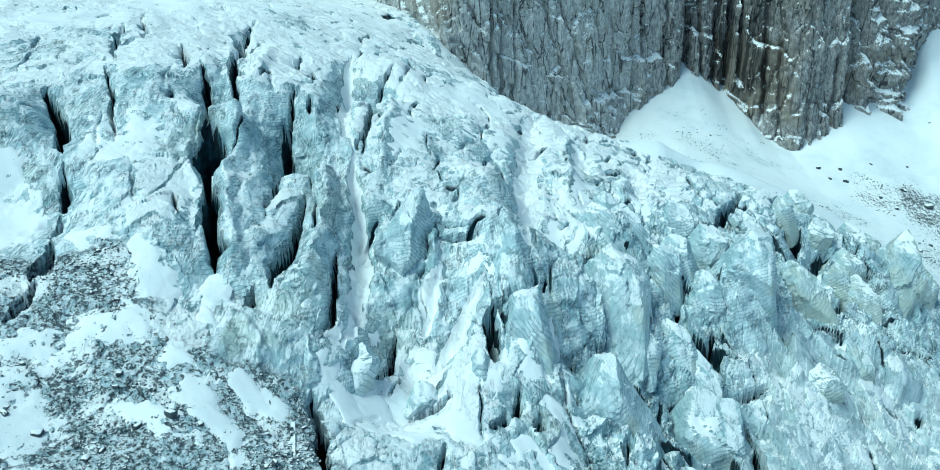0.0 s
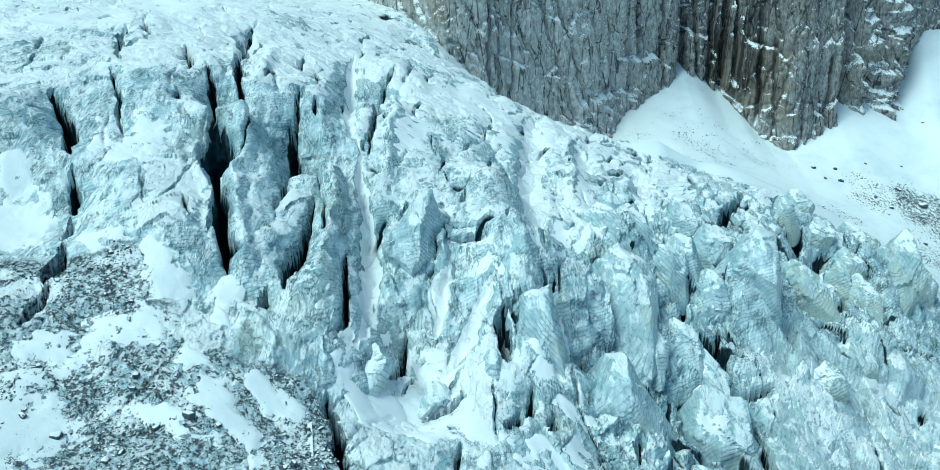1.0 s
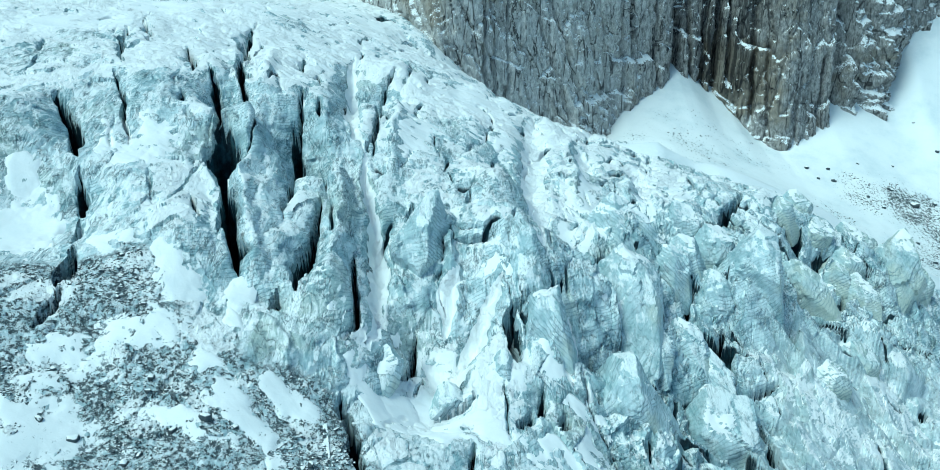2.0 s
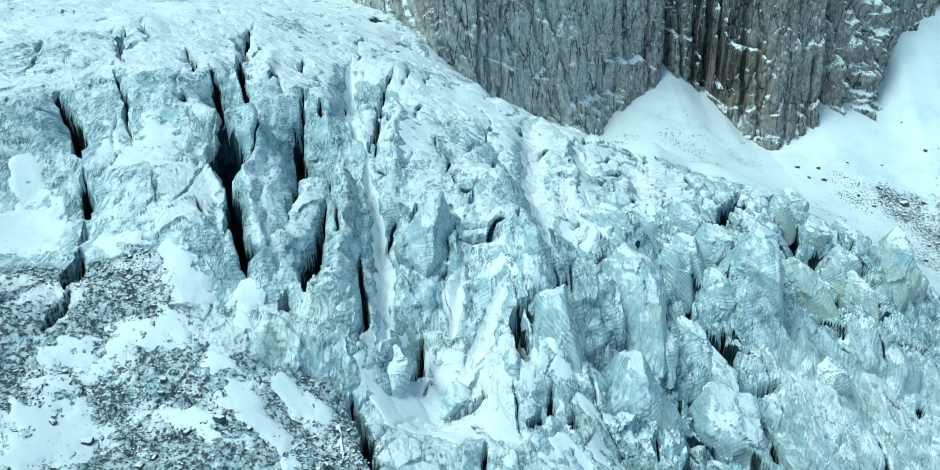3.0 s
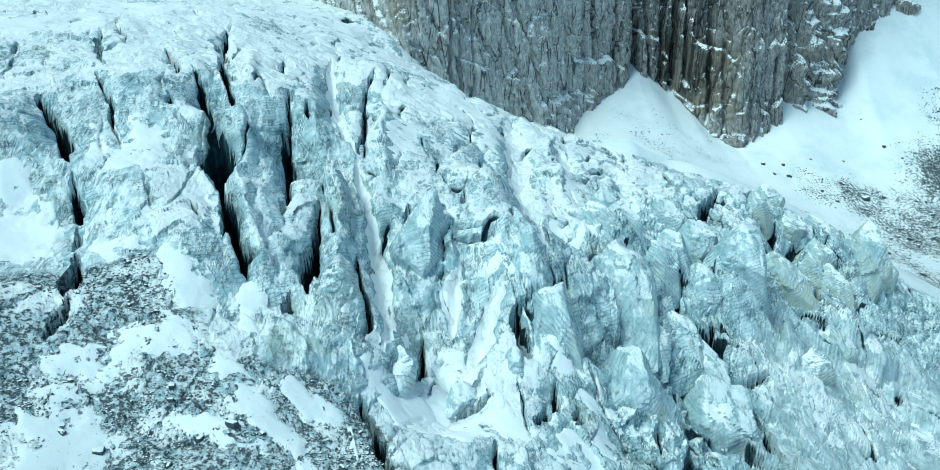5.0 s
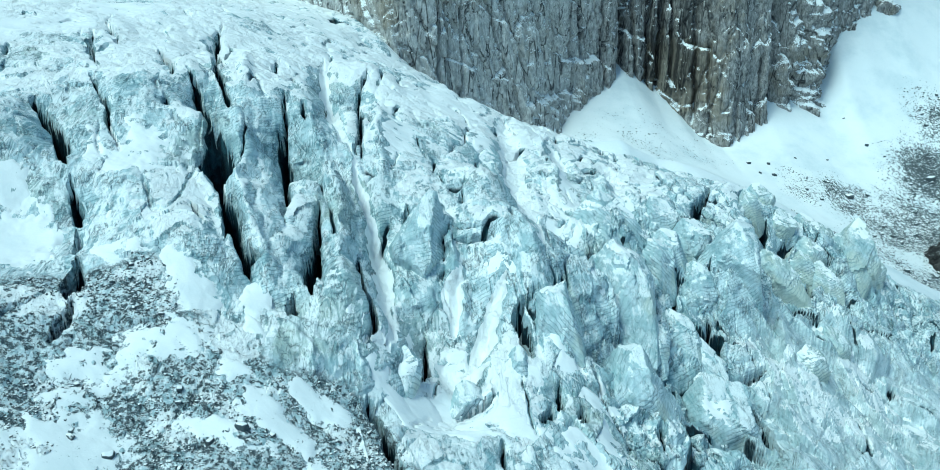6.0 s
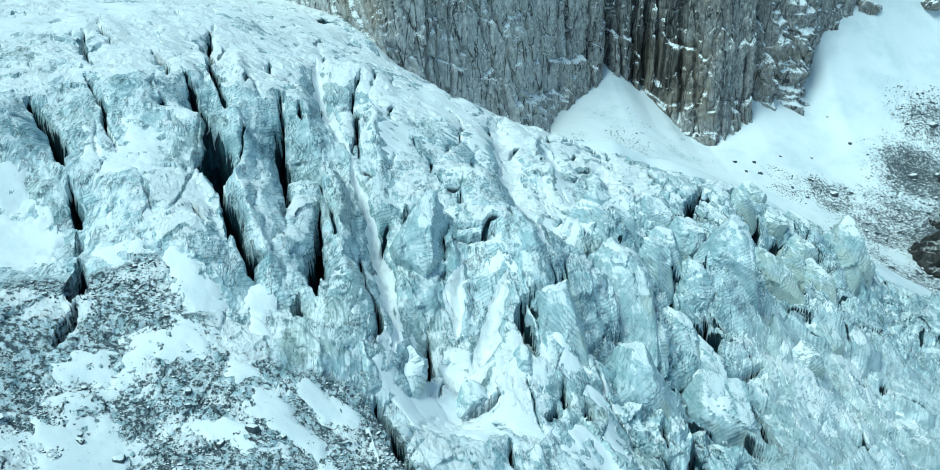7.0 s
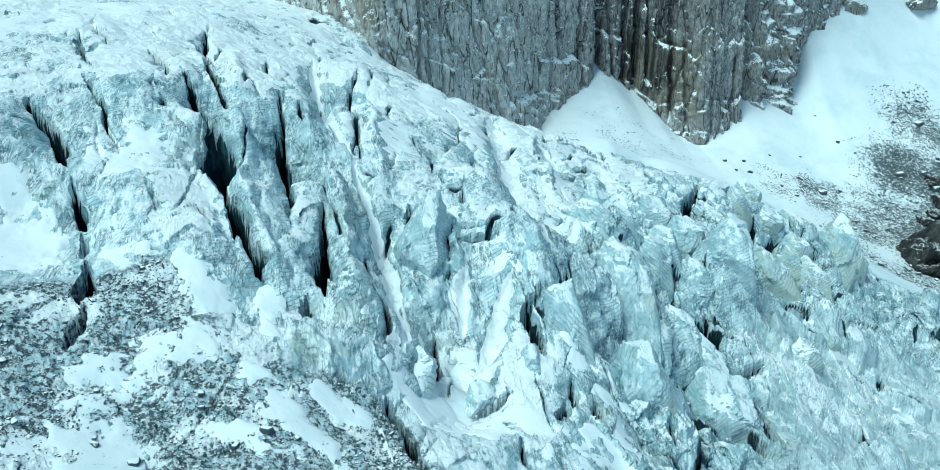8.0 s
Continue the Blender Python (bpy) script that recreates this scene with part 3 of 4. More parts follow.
def ice(x, y, soft=False):
    """Height of the glacier, and how much drifted snow and rubble lies there."""
    wx = x + 1.7 * fbm(x, y, 11, 3, 11) + 0.7 * fbm(x, y, 4.5, 2, 13) + 0.22 * perlin(x / 1.9, y / 1.9, 14)
    wy = y + 1.7 * fbm(x, y, 11, 3, 21) + 0.7 * fbm(x, y, 4.5, 2, 23) + 0.22 * perlin(x / 1.9, y / 1.9, 24)
    z = ice_broad(x, y)
    east = step(8, 36, x - 0.15 * (y - 150)) * (1 - 0.85 * step(178, 212, y - 0.25 * x))
    west = 1 - step(-62, -44, x)
    apron = lower_east(x, y)
    d, along, side = to_line(wx, wy, RUBBLE_EDGE)
    below = step(-5, 4, -d * side + 3 * fbm(x, y, 12, 3, 31))
    cut, lips, drift = np.zeros(x.shape), np.zeros(x.shape), np.zeros(x.shape)
    for line, half, depth, lip, reach, fill in CREVASSES:
        px, py = zip(*line)
        pad = half + 3.5 * reach
        near = (x > min(px) - pad) & (x < max(px) + pad) & (y > min(py) - pad) & (y < max(py) + pad)
        if not near.any():
            continue
        qx, qy = (wx, wy) if half > 0.5 else (0.6 * x + 0.4 * wx, 0.6 * y + 0.4 * wy)
        d, s, side = to_line(qx[near], qy[near], line)
        taper = np.clip(np.sin(np.pi * np.clip(s, 0.015, 0.985)), 0, 1) ** 0.7
        w = 1.22 * half * taper * (1 + 0.4 * perlin(s * 6 + depth, s * 0 + half * 9, 41))
        t = d / np.maximum(w, 0.05)
        if fill:
            c = 0.6 * depth * taper * (1 - step(0.0, 1.9, t))
            drift[near] = np.maximum(drift[near], fill * (1 - step(0.9, 1.5, t)))
        else:
            c = 2.2 * depth * taper * (1 - step(0.5, 1.0, t))
        cut[near] = np.maximum(cut[near], c)
        lips[near] += 1.7 * lip * taper * np.exp(-(np.maximum(d - w, 0) / (0.75 * reach)) ** 1.2)
    z = z - cut - 11 * (1 - np.exp(-lips / 11))
    for line, half, high in RIBS:
        px, py = zip(*line)
        pad = half + 3
        near = (x > min(px) - pad) & (x < max(px) + pad) & (y > min(py) - pad) & (y < max(py) + pad)
        if not near.any():
            continue
        d, s, side = to_line(wx[near], wy[near], line)
        t = d / half
        taper = np.clip(np.sin(np.pi * np.clip(s, 0.0, 1.0)), 0, 1) ** 0.5
        z[near] += high * taper * (0.5 * np.maximum(1 - t, 0) + 0.5 * (1 - step(0.1, 1.0, t)))
    if soft:
        return z, cut
    # blocks of the broken eastern ice: tilted facets in two sizes with cracks between
    bx, by = x + 0.35 * (wx - x), y + 0.35 * (wy - y)
    f1, f2, ox, oy, own = cells(bx + 0.3 * by, by * 0.75, 12, 51)
    lean = own * 41.0
    facet = 9.5 * (ox * np.cos(lean) + oy * np.sin(lean)) + 1.6 * (own - 0.5)
    gap = east * (1 - 0.9 * apron) * 1.8 * (1 - step(0.01, 0.10, f2 - f1)) * step(-0.12, 0.06, fbm(x, y, 16, 2, 59))
    cut = np.maximum(cut, gap)
    z = z - gap
    g1, g2, px, py, own2 = cells(bx - 0.4 * by + 3, by * 0.8, 5.2, 61)
    lean = own2 * 37.0
    chip = 3.6 * (px * np.cos(lean) + py * np.sin(lean)) + 0.8 * (own2 - 0.5) - 0.7 * (1 - step(0.0, 0.06, g2 - g1))
    k1, k2, px, py, own4 = cells(bx + 0.5 * by - 8, by * 0.9, 2.1, 63)
    shard = 1.3 * (px * np.cos(own4 * 43) + py * np.sin(own4 * 43)) + 0.7 * (own4 - 0.5)
    z = z + east * (1 - 0.68 * apron) * (facet * 0.62 + chip * 0.62 + 0.55 * shard - 1.4) + 0.8 * apron * fbm(x, y, 8, 3, 57) + 0.3 * apron * facet
    # ribs and runnels that follow the crevasses elsewhere
    fan = x - 0.12 * (x + 20) * (y - 130) / 60
    fold = np.abs(perlin((fan + 1.6 * perlin(x / 6, y / 14, 71)) / 8.5, y / 40, 72))
    ribbed = (1 - east) * (0.3 + 0.7 * (1 - west)) * (0.25 + 0.75 * step(115, 150, y))
    z = z + ribbed * (1.9 * np.sqrt(fold + 0.01) - 0.8)
    crease = ribbed * (1 - step(0.01, 0.045, fold)) * step(0.05, 0.25, fbm(x, y * 0.5, 13, 2, 75)) * step(118, 140, y)
    cut = np.maximum(cut, 2.6 * crease)
    z = z - 2.6 * crease
    z = z + (1 - 0.6 * east) * (0.9 * fbm(x, y * 0.6, 12, 3, 81, 0.42) + 0.6 * ridged(wx * 0.6 + wy * 0.3, wy, 8, 2, 85)) + 0.12 * chip + 0.12 * shard
    z = z + 0.25 * ridged(wx, wy * 0.8, 3.4, 3, 91) + 0.08 * fbm(x, y, 0.9, 2, 95)
    z = z + (1 - east) * step(175, 215, y) * (1.5 * ridged(wx * 0.35, wy, 9, 3, 87) + 0.8 * ridged(wx * 0.5 + wy * 0.3, wy * 0.8, 4, 2, 89))
    # open fracture lines
    h1, h2, px, py, own3 = cells(wx * 1.0 + 40, wy * 0.55, 15, 67)
    crack = (1 - step(0.004, 0.075, h2 - h1)) * step(0.35, 0.6, own3) * step(-0.05, 0.15, fbm(x, y, 9, 2, 69)) * step(-35, -5, x)
    cut = np.maximum(cut, 1.7 * crack)
    z = z - 1.7 * crack
    d, along, side = to_line(x, y, RIM)
    z = z + 1.3 * np.exp(-(d / 22) ** 2) * ridged(wx, wy * 0.6, 7, 4, 99)
    lumps = np.maximum(fbm(x, y, 1.6, 3, 97), 0)
    z = z + below * 0.55 * lumps
    high = step(190, 300, y - 0.4 * x)
    snow = 0.12 + 0.30 * high + 0.19 * step(165, 200, y) * (1 - east) + 0.85 * fbm(x, y * 0.7, 24, 4, 101) + 0.35 * fbm(x, y, 5, 3, 103) - 0.10 * east + 0.28 * apron + below * (0.10 + 0.75 * fbm(x, y, 9, 4, 107))
    return z, np.maximum(snow, drift * 1.0), below, cut, drift


def slope_broad(x, y):
    """The snow trough and the slope below the cliff."""
    u, v = (x - 200) / 100, (y - 450) / 100
    a, b = np.clip(u, -1.25, 2.0), np.clip(v, -1.6, 1.9)
    z = -39.7 - 27.0 * a + 24.9 * b + 8.5 * a ** 2 + 15.7 * a * b + 15.0 * b ** 2 - 6 * (u - a) + 20 * np.clip(v - b, -3, 3)
    return z


# the line of the cliff in plan, and how high the snow reaches up its foot
CLIFF = [(-190, 680), (-120, 580), (-60, 490), (-14, 442), (11, 443), (74, 477), (114, 511), (150, 527), (200, 524), (222, 513), (262, 522), (320, 556),
         (392, 584), (480, 640), (600, 700)]
FOOT = [(-120, 20), (-14, 5), (10, -4), (45, -8), (75, -7), (95, -3), (109, 5.5), (138, 11), (153, 15), (162, 11), (178, -2), (193, -8.5), (206, -19), (220, -25),
        (241, -20), (258, -14), (275, -8), (296, -3), (314, 2), (325, 14), (334, 34), (356, 49), (380, 58), (398, 65), (600, 150)]


def slope(x, y):
    foot = np.interp(x, [p[0] for p in FOOT], [p[1] for p in FOOT])
    wall = np.interp(x, [p[0] for p in CLIFF], [p[1] for p in CLIFF])
    far = wall - y
    pull = np.exp(-(np.maximum(far, 0) / 42) ** 1.5) * (1 - step(0, 200, x - 520)) * step(-260, -150, x)
    z = slope_broad(x, y)
    z = z - 20 * (1 - step(60, 150, x))
    d, along, side = to_line(x, y, RIM)
    under = np.maximum(-d * side, 0)
    z = z - np.minimum(0.9 * under ** 2 / (under + 30), 160)
    z = z + pull * (foot - slope_broad(x, wall)) + 0.25 * np.clip(y - wall, 0, 9) * pull + (0.5 + 0.5 * (1 - pull)) * (1.6 * fbm(x, y, 40, 4, 121) + 0.5 * fbm(x, y, 9, 3, 123))
    return z


SCREE = [(287, 448, 26, 0.9), (262, 455, 22, 0.7), (300, 415, 30, 0.9), (270, 385, 34, 0.6), (235, 380, 26, 0.4), (330, 430, 36, 0.9), (340, 380, 45, 1.0), (150, 470, 40, 0.30),
         (195, 480, 26, 0.32), (215, 420, 25, 0.4), (280, 340, 40, 0.9), (110, 455, 26, 0.28), (402, 508, 32, 0.9), (365, 470, 34, 1.25), (388, 452, 36, 1.3), (330, 428, 30, 0.95), (345, 400, 44, 1.35)]


def scree(x, y):
    n = np.zeros(x.shape)
    for sx, sy, r, h in SCREE:
        n = np.maximum(n, h * np.exp(-(((x - sx) ** 2 + (y - sy) ** 2) / r ** 2) ** 1.5))
    return n


def sheet(name, xs, ys, heights, material, keep=None, attributes=(), sharp=0):
    """One ground mesh over a grid of plan lines."""
    gx, gy = (xs, ys) if np.ndim(xs) == 2 else np.meshgrid(xs, ys)
    ny, nx = gx.shape
    co = np.stack([gx.ravel(), gy.ravel(), heights.ravel()], 1)
    i, j = np.meshgrid(np.arange(nx - 1), np.arange(ny - 1))
    a = (j * nx + i).ravel()
    faces = np.stack([a, a + 1, a + nx + 1, a + nx], 1)
    if keep is not None:
        faces = faces[keep.ravel()]
    return solid(name, co, faces, material, attributes, sharp=sharp)


def solid(name, co, faces, material, attributes=(), smooth=True, sharp=0):
    """A mesh from arrays of corners and of three- or four-sided faces."""
    n, k = faces.shape
    mesh = bpy.data.meshes.new(name)
    mesh.vertices.add(len(co))
    mesh.vertices.foreach_set("co", np.asarray(co, np.float32).ravel())
    mesh.loops.add(n * k)
    mesh.loops.foreach_set("vertex_index", faces.astype(np.int32).ravel())
    mesh.polygons.add(n)
    mesh.polygons.foreach_set("loop_start", np.arange(0, n * k, k, dtype=np.int32))
    mesh.polygons.foreach_set("use_smooth", np.full(n, smooth))
    mesh.update(calc_edges=True)
    for key, values in attributes:
        mesh.attributes.new(key, "FLOAT", "POINT").data.foreach_set("value", values.ravel().astype(np.float32))
    mesh.materials.append(material)
    if sharp:
        mesh.set_sharp_from_angle(angle=radians(sharp))
    return new(name, mesh)


# ---- the glacier ----
NEAR, FAR, APEX_X, APEX_Y, WEST, EAST = 74.0, 560.0, -15.0, -10.0, -0.72, 0.92
fan = np.linspace(WEST, EAST, 1150)
ice_y = NEAR + (FAR - NEAR) * np.linspace(0, 1, 820) ** 1.6
fx, gy = np.meshgrid(fan, ice_y)
gx = APEX_X + fx * (gy - APEX_Y)
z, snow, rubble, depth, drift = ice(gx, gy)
dzy, dzx = np.gradient(z, ice_y, fan)
dzx = dzx / (gy - APEX_Y)
dzy = dzy - dzx * fx
steep = np.hypot(dzx, dzy)
snow = np.where(snow > 0.9, snow, snow + 0.30 * (1 - step(0.25, 0.9, steep)) - 0.45 * step(0.8, 1.8, steep)) * (1 - step(1.5, 4, depth * (snow < 0.9)))
snow = np.maximum(snow, 1.2 * drift)
# sheer walls weather to an even face
for turn in range(2):
    even = z.copy()
    even[:, 1:-1] = 0.25 * z[:, :-2] + 0.5 * z[:, 1:-1] + 0.25 * z[:, 2:]
    even[1:-1] = 0.25 * even[:-2] + 0.5 * even[1:-1] + 0.25 * even[2:]
    sheer = step(1.6, 3.2, steep) * (1 - step(0.5, 1.5, depth))
    z = z * (1 - sheer) + even * sheer
rim_fade = step(0, 8, np.minimum(np.minimum(fx - WEST, EAST - fx) * (gy - APEX_Y), np.minimum(gy - NEAR, FAR - gy)))
z = z * rim_fade + (ice_broad(gx, gy) + 0.0) * (1 - rim_fade)
# steep faces break into ledges along the strata
ledge = step(0.7, 1.5, steep) * (1 - 0.7 * lower_east(gx, gy)) * rim_fade * (1 - step(0.3, 1.5, depth))
shift_x = ledge * (0.9 * perlin(z / 2.1 + gx / 7, gy / 8 + z / 9, 151) + 0.4 * perlin(z / 0.8 + gx / 4, gy / 4, 153))
shift_y = ledge * (1.2 * perlin(z / 1.9 - gx / 8, gy / 9 + z / 6, 155) + 0.5 * perlin(z / 0.7, gx / 3, 157))
# the depth of each cut goes along, to set the shade painted inside it
glacier = sheet("glacier", gx + shift_x, gy + shift_y, z, ICE, None, (("snow", snow), ("rubble", rubble), ("inner_shade", depth * (drift < 0.5)), ("dusty", lower_east(gx, gy))), sharp=42)
tagged(glacier, "steep blue-white glacier icefall split by dark crevasses", "glacier", kind="structure")


def spaced(fine_from, fine_to, pitch, reach):
    """Plan lines at an even pitch inside, ever wider out to the horizon."""
    out, d = [], pitch
    while sum(out) < reach:
        d *= 1.13
        out.append(d)
    tail = np.cumsum(out)
    return np.concatenate([fine_from - tail[::-1], np.arange(fine_from, fine_to + 0.01, pitch), fine_to + tail])


land_x, land_y = spaced(-250, 500, 2.5, 3500), spaced(70, 660, 2.5, 3500)
gx, gy = np.meshgrid(land_x, land_y)
from_apex = (gx - APEX_X) / (gy - APEX_Y)
inside = (from_apex > WEST + 0.02) & (from_apex < EAST - 0.02) & (gy > NEAR + 2) & (gy < FAR - 3)
upper = np.where(inside, -400.0, ice_broad(gx, gy) - 0.05)
land = np.maximum(slope(gx, gy), upper)
far_out = step(300, 1500, np.hypot(gx - 100, gy - 300))
land = np.clip(land, -260, 260) * (1 - far_out) + far_out * (40 * fbm(gx, gy, 700, 4, 141) - 60)
ground = sheet("ground", land_x, land_y, land, SLOPE_MAT, None, (("scree", scree(gx, gy)),))
tagged(ground, "smooth white snow slope with scattered scree below the cliff", "snow slope", kind="structure")


# ---- the cliff ----
def cliff_wall():
    pts = np.array(CLIFF, float)
    run = np.concatenate([[0], np.cumsum(np.hypot(*np.diff(pts, axis=0).T))])
    s = np.arange(0, run[-1], 0.9)
    px, py = np.interp(s, run, pts[:, 0]), np.interp(s, run, pts[:, 1])
    kernel = np.hanning(23)
    kernel /= kernel.sum()
    px = np.convolve(np.pad(px, 11, "edge"), kernel, "valid")
    py = np.convolve(np.pad(py, 11, "edge"), kernel, "valid")
    tx, ty = np.gradient(px), np.gradient(py)
    n = np.hypot(tx, ty)
    nx, ny = ty / n, -tx / n
    h = np.concatenate([np.arange(-50, 82, 1.0), np.arange(82, 171, 5.0)])
    S, Z = np.meshgrid(s, h)
    X = np.interp(S, s, px)
    out = 9 * fbm(S, Z * 0.35, 70, 3, 201) - 0.07 * Z
    out = out + 7 * np.exp(-((X - 228) / 24) ** 2) - 15 * np.exp(-((X - 176) / 20) ** 2) + 13 * np.exp(-((X - 308) / 15) ** 2) - 20 * np.exp(-((X - 269) / 6) ** 2) - 6 * np.exp(-((X - 154) / 5) ** 2)
    rugged = np.exp(-((X - 300) / 34) ** 2) + 0.6 * step(8, -6, Z - np.interp(X, [p[0] for p in FOOT], [p[1] for p in FOOT]))
    tip = np.interp(X, [-60, 100, 150, 260, 320], [0.45, 0.38, 0.05, 0.0, -0.25])
    slant = S + tip * Z + 3 * perlin(S / 20, Z / 30, 203)
    # slabs and columns with flat faces and open joints
    f1, f2, ox, oy, own = cells(slant + 2 * perlin(S / 6, Z / 9, 209), Z * 0.36, 14, 211)
    out = out + 4.0 * (own - 0.5) + 3.5 * ox * (lattice(own * 997, own * 0, 5) - 0.5) + 3.0 * oy * (lattice(own * 983, own * 0, 6) - 0.5) - 2.0 * (1 - step(0, 0.09, f2 - f1))
    f1, f2, ox, oy, own = cells(slant * 1.05 + 9 + perlin(S / 4, Z / 5, 213), Z * 0.5, 5.2, 221)
    out = out + 1.6 * (own - 0.5) + 1.2 * ox * (lattice(own * 991, own * 0, 7) - 0.5) - 0.9 * (1 - step(0, 0.10, f2 - f1))
    out = out + 1.2 * (ridged(slant, Z * 0.12, 15, 4, 223) - 0.4)
    crack = 1 - step(0.0, 0.05, np.abs(perlin(slant / 9, Z / 55, 231)))
    # the long dark clefts: where, width, depth, lean, lowest and highest reach
    for at, wide, deep, lean, low, high in ((14, 1.2, 5, -0.03, -10, 160), (20, 0.9, 4, -0.02, 10, 160), (27, 1.0, 4, 0.05, -5, 90), (60, 1.2, 4, -0.30, -5, 80), (72, 1.4, 5, -0.32, 0, 90),
                                            (90, 1.6, 5, -0.2, 0, 70), (100, 1.6, 6, -0.12, 0, 60), (112, 2.0, 7, -0.05, 8, 90), (120, 1.5, 6, -0.05, 20, 90), (137, 1.6, 6, -0.02, 12, 120),
                                            (152, 2.4, 9, 0.02, 14, 160), (163, 1.6, 7, -0.08, 5, 80), (172, 2.0, 8, 0.04, 0, 160), (181, 2.6, 9, 0.02, 5, 160), (190, 2.0, 8, -0.03, 12, 160),
                                            (203, 1.6, 7, -0.05, -12, 100), (212, 1.2, 5, -0.1, -20, 40), (232, 1.0, 4, 0.05, -25, 20), (252, 1.8, 7, 0.03, -22, 30), (262, 2.2, 8, 0.0, -10, 60),
                                            (283, 2.0, 6, -0.2, 0, 90), (300, 1.8, 6, -0.25, 0, 90)):
        deep, wide = deep * 1.5, wide * 0.8
        off = X - at - lean * (Z - 20) - 2.2 * perlin(Z / 14, Z * 0 + at, 205) - 0.7 * perlin(Z / 3, Z * 0 + at, 206)
        out = out - deep * np.exp(-(off / wide) ** 2) * step(low - 4, low + 4, Z) * (1 - step(high - 6, high + 6, Z))
    # ledges that hold snow
    for west, east, level, deep in ((106, 142, 29, 4.5), (190, 212, -3, 3.0), (70, 108, 8, 3)):
        inside = step(west - 5, west + 5, X) * (1 - step(east - 5, east + 5, X))
        out = out + deep * inside * (1 - step(level - 1.2, level + 1.2, Z + 9 * fbm(S, S * 0, 12, 4, 207)))
    out = out - 2.2 * crack + 0.5 * fbm(S, Z * 0.5, 2.5, 3, 241)
    out = out + rugged * (6 * fbm(S + 0.5 * Z, Z * 1.2, 14, 5, 261) + 2.0 * ridged(S + 0.6 * Z, Z, 6, 4, 263))
    co = np.stack([X + np.interp(S, s, nx) * out, np.interp(S, s, py) + np.interp(S, s, ny) * out, Z + 3.0 * fbm(S, Z, 20, 3, 271)], 2)
    top = co[-1].copy()
    top[:, 2] += 10 * fbm(s, s * 0, 35, 4, 281)
    back = top - np.stack([nx, ny, 0 * nx], 1) * 70 + np.array([0, 0, 12])
    down = back - np.stack([nx, ny, 0 * nx], 1) * 30 - np.array([0, 0, 260])
    co = np.concatenate([co, top[None], back[None], down[None]])
    rusty = np.exp(-((co[:, :, 0] - 190) / 35) ** 2) * (1 - 0.4 * step(0, 80, co[:, :, 2])) + 0.8 * np.exp(-((co[:, :, 0] + 30) / 25) ** 2)
    ny_, nx_ = co.shape[:2]
    i, j = np.meshgrid(np.arange(nx_ - 1), np.arange(ny_ - 1))
    a = (j * nx_ + i).ravel()
    ob = solid("cliff", co.reshape(-1, 3), np.stack([a, a + 1, a + nx_ + 1, a + nx_], 1), ROCK, (("rusty", rusty), ("hoar", np.exp(-((co[:, :, 0] - 300) / 34) ** 2) + 0.5 * (1 - step(90, 140, co[:, :, 0]))), ("pale", 0.8 * (1 - step(90, 150, co[:, :, 0]))), ("wet", np.exp(-((co[:, :, 0] - 183) / 29) ** 4) * step(-5, 12, co[:, :, 2]))))
    return tagged(ob, "sheer grey-brown granite cliff with vertical flutes and snowy ledges", "cliff", kind="structure")


cliff_wall()


# ---- faceted blocks: seracs and stones ----
def directions(level):
    bm = bmesh.new()
    bmesh.ops.create_icosphere(bm, subdivisions=level, radius=1)
    v = np.array([p.co[:] for p in bm.verts])
    f = np.array([[p.index for p in q.verts] for q in bm.faces])
    bm.free()
    return v, f


DIRS = {k: directions(k) for k in (1, 3, 4, 5)}


def block(rng, level, planes=14, rough=0.05, round_off=14.0):
    """Corners of a rough block about one unit across, cut by random planes."""
    v, f = DIRS[level]
    n = rng.normal(size=(planes, 3))
    n /= np.linalg.norm(n, axis=1)[:, None]
    n = np.concatenate([n, np.eye(3), -np.eye(3)])
    far = np.concatenate([rng.uniform(0.36, 0.55, planes), np.full(6, 0.5)])
    reach = np.maximum(v @ n.T, 1e-3) / far
    r = 1 / (np.sum(reach ** round_off, 1) ** (1 / round_off))
    p = v * r[:, None]
    k = rng.uniform(0, 50)
    for size, amp in ((0.45, rough), (0.16, rough * 0.6), (0.06, rough * 0.35)):
        q = p / size
        bump = perlin(q[:, 0] + k + q[:, 2] * 0.7, q[:, 1] - k + q[:, 2] * 0.7, 301)
        p = p * (1 + amp * 2 * (np.abs(bump) * 1.6 - 0.4))[:, None]
    return p, f


def turned(p, rz, rx=0.0, ry=0.0):
    m = np.array(Euler((rx, ry, rz)).to_matrix())
    return p @ m.T


def ground_at(fn, x, y):
    return float(np.asarray(fn(np.array([x], float), np.array([y], float))).ravel()[0])


SERAC_LABELS = ("greenish dust-stained ice block leaning out of the broken icefall", "tall pale blue ice tower with faceted faces and snow on top",
                "pale blue angular ice block jutting from the icefall")


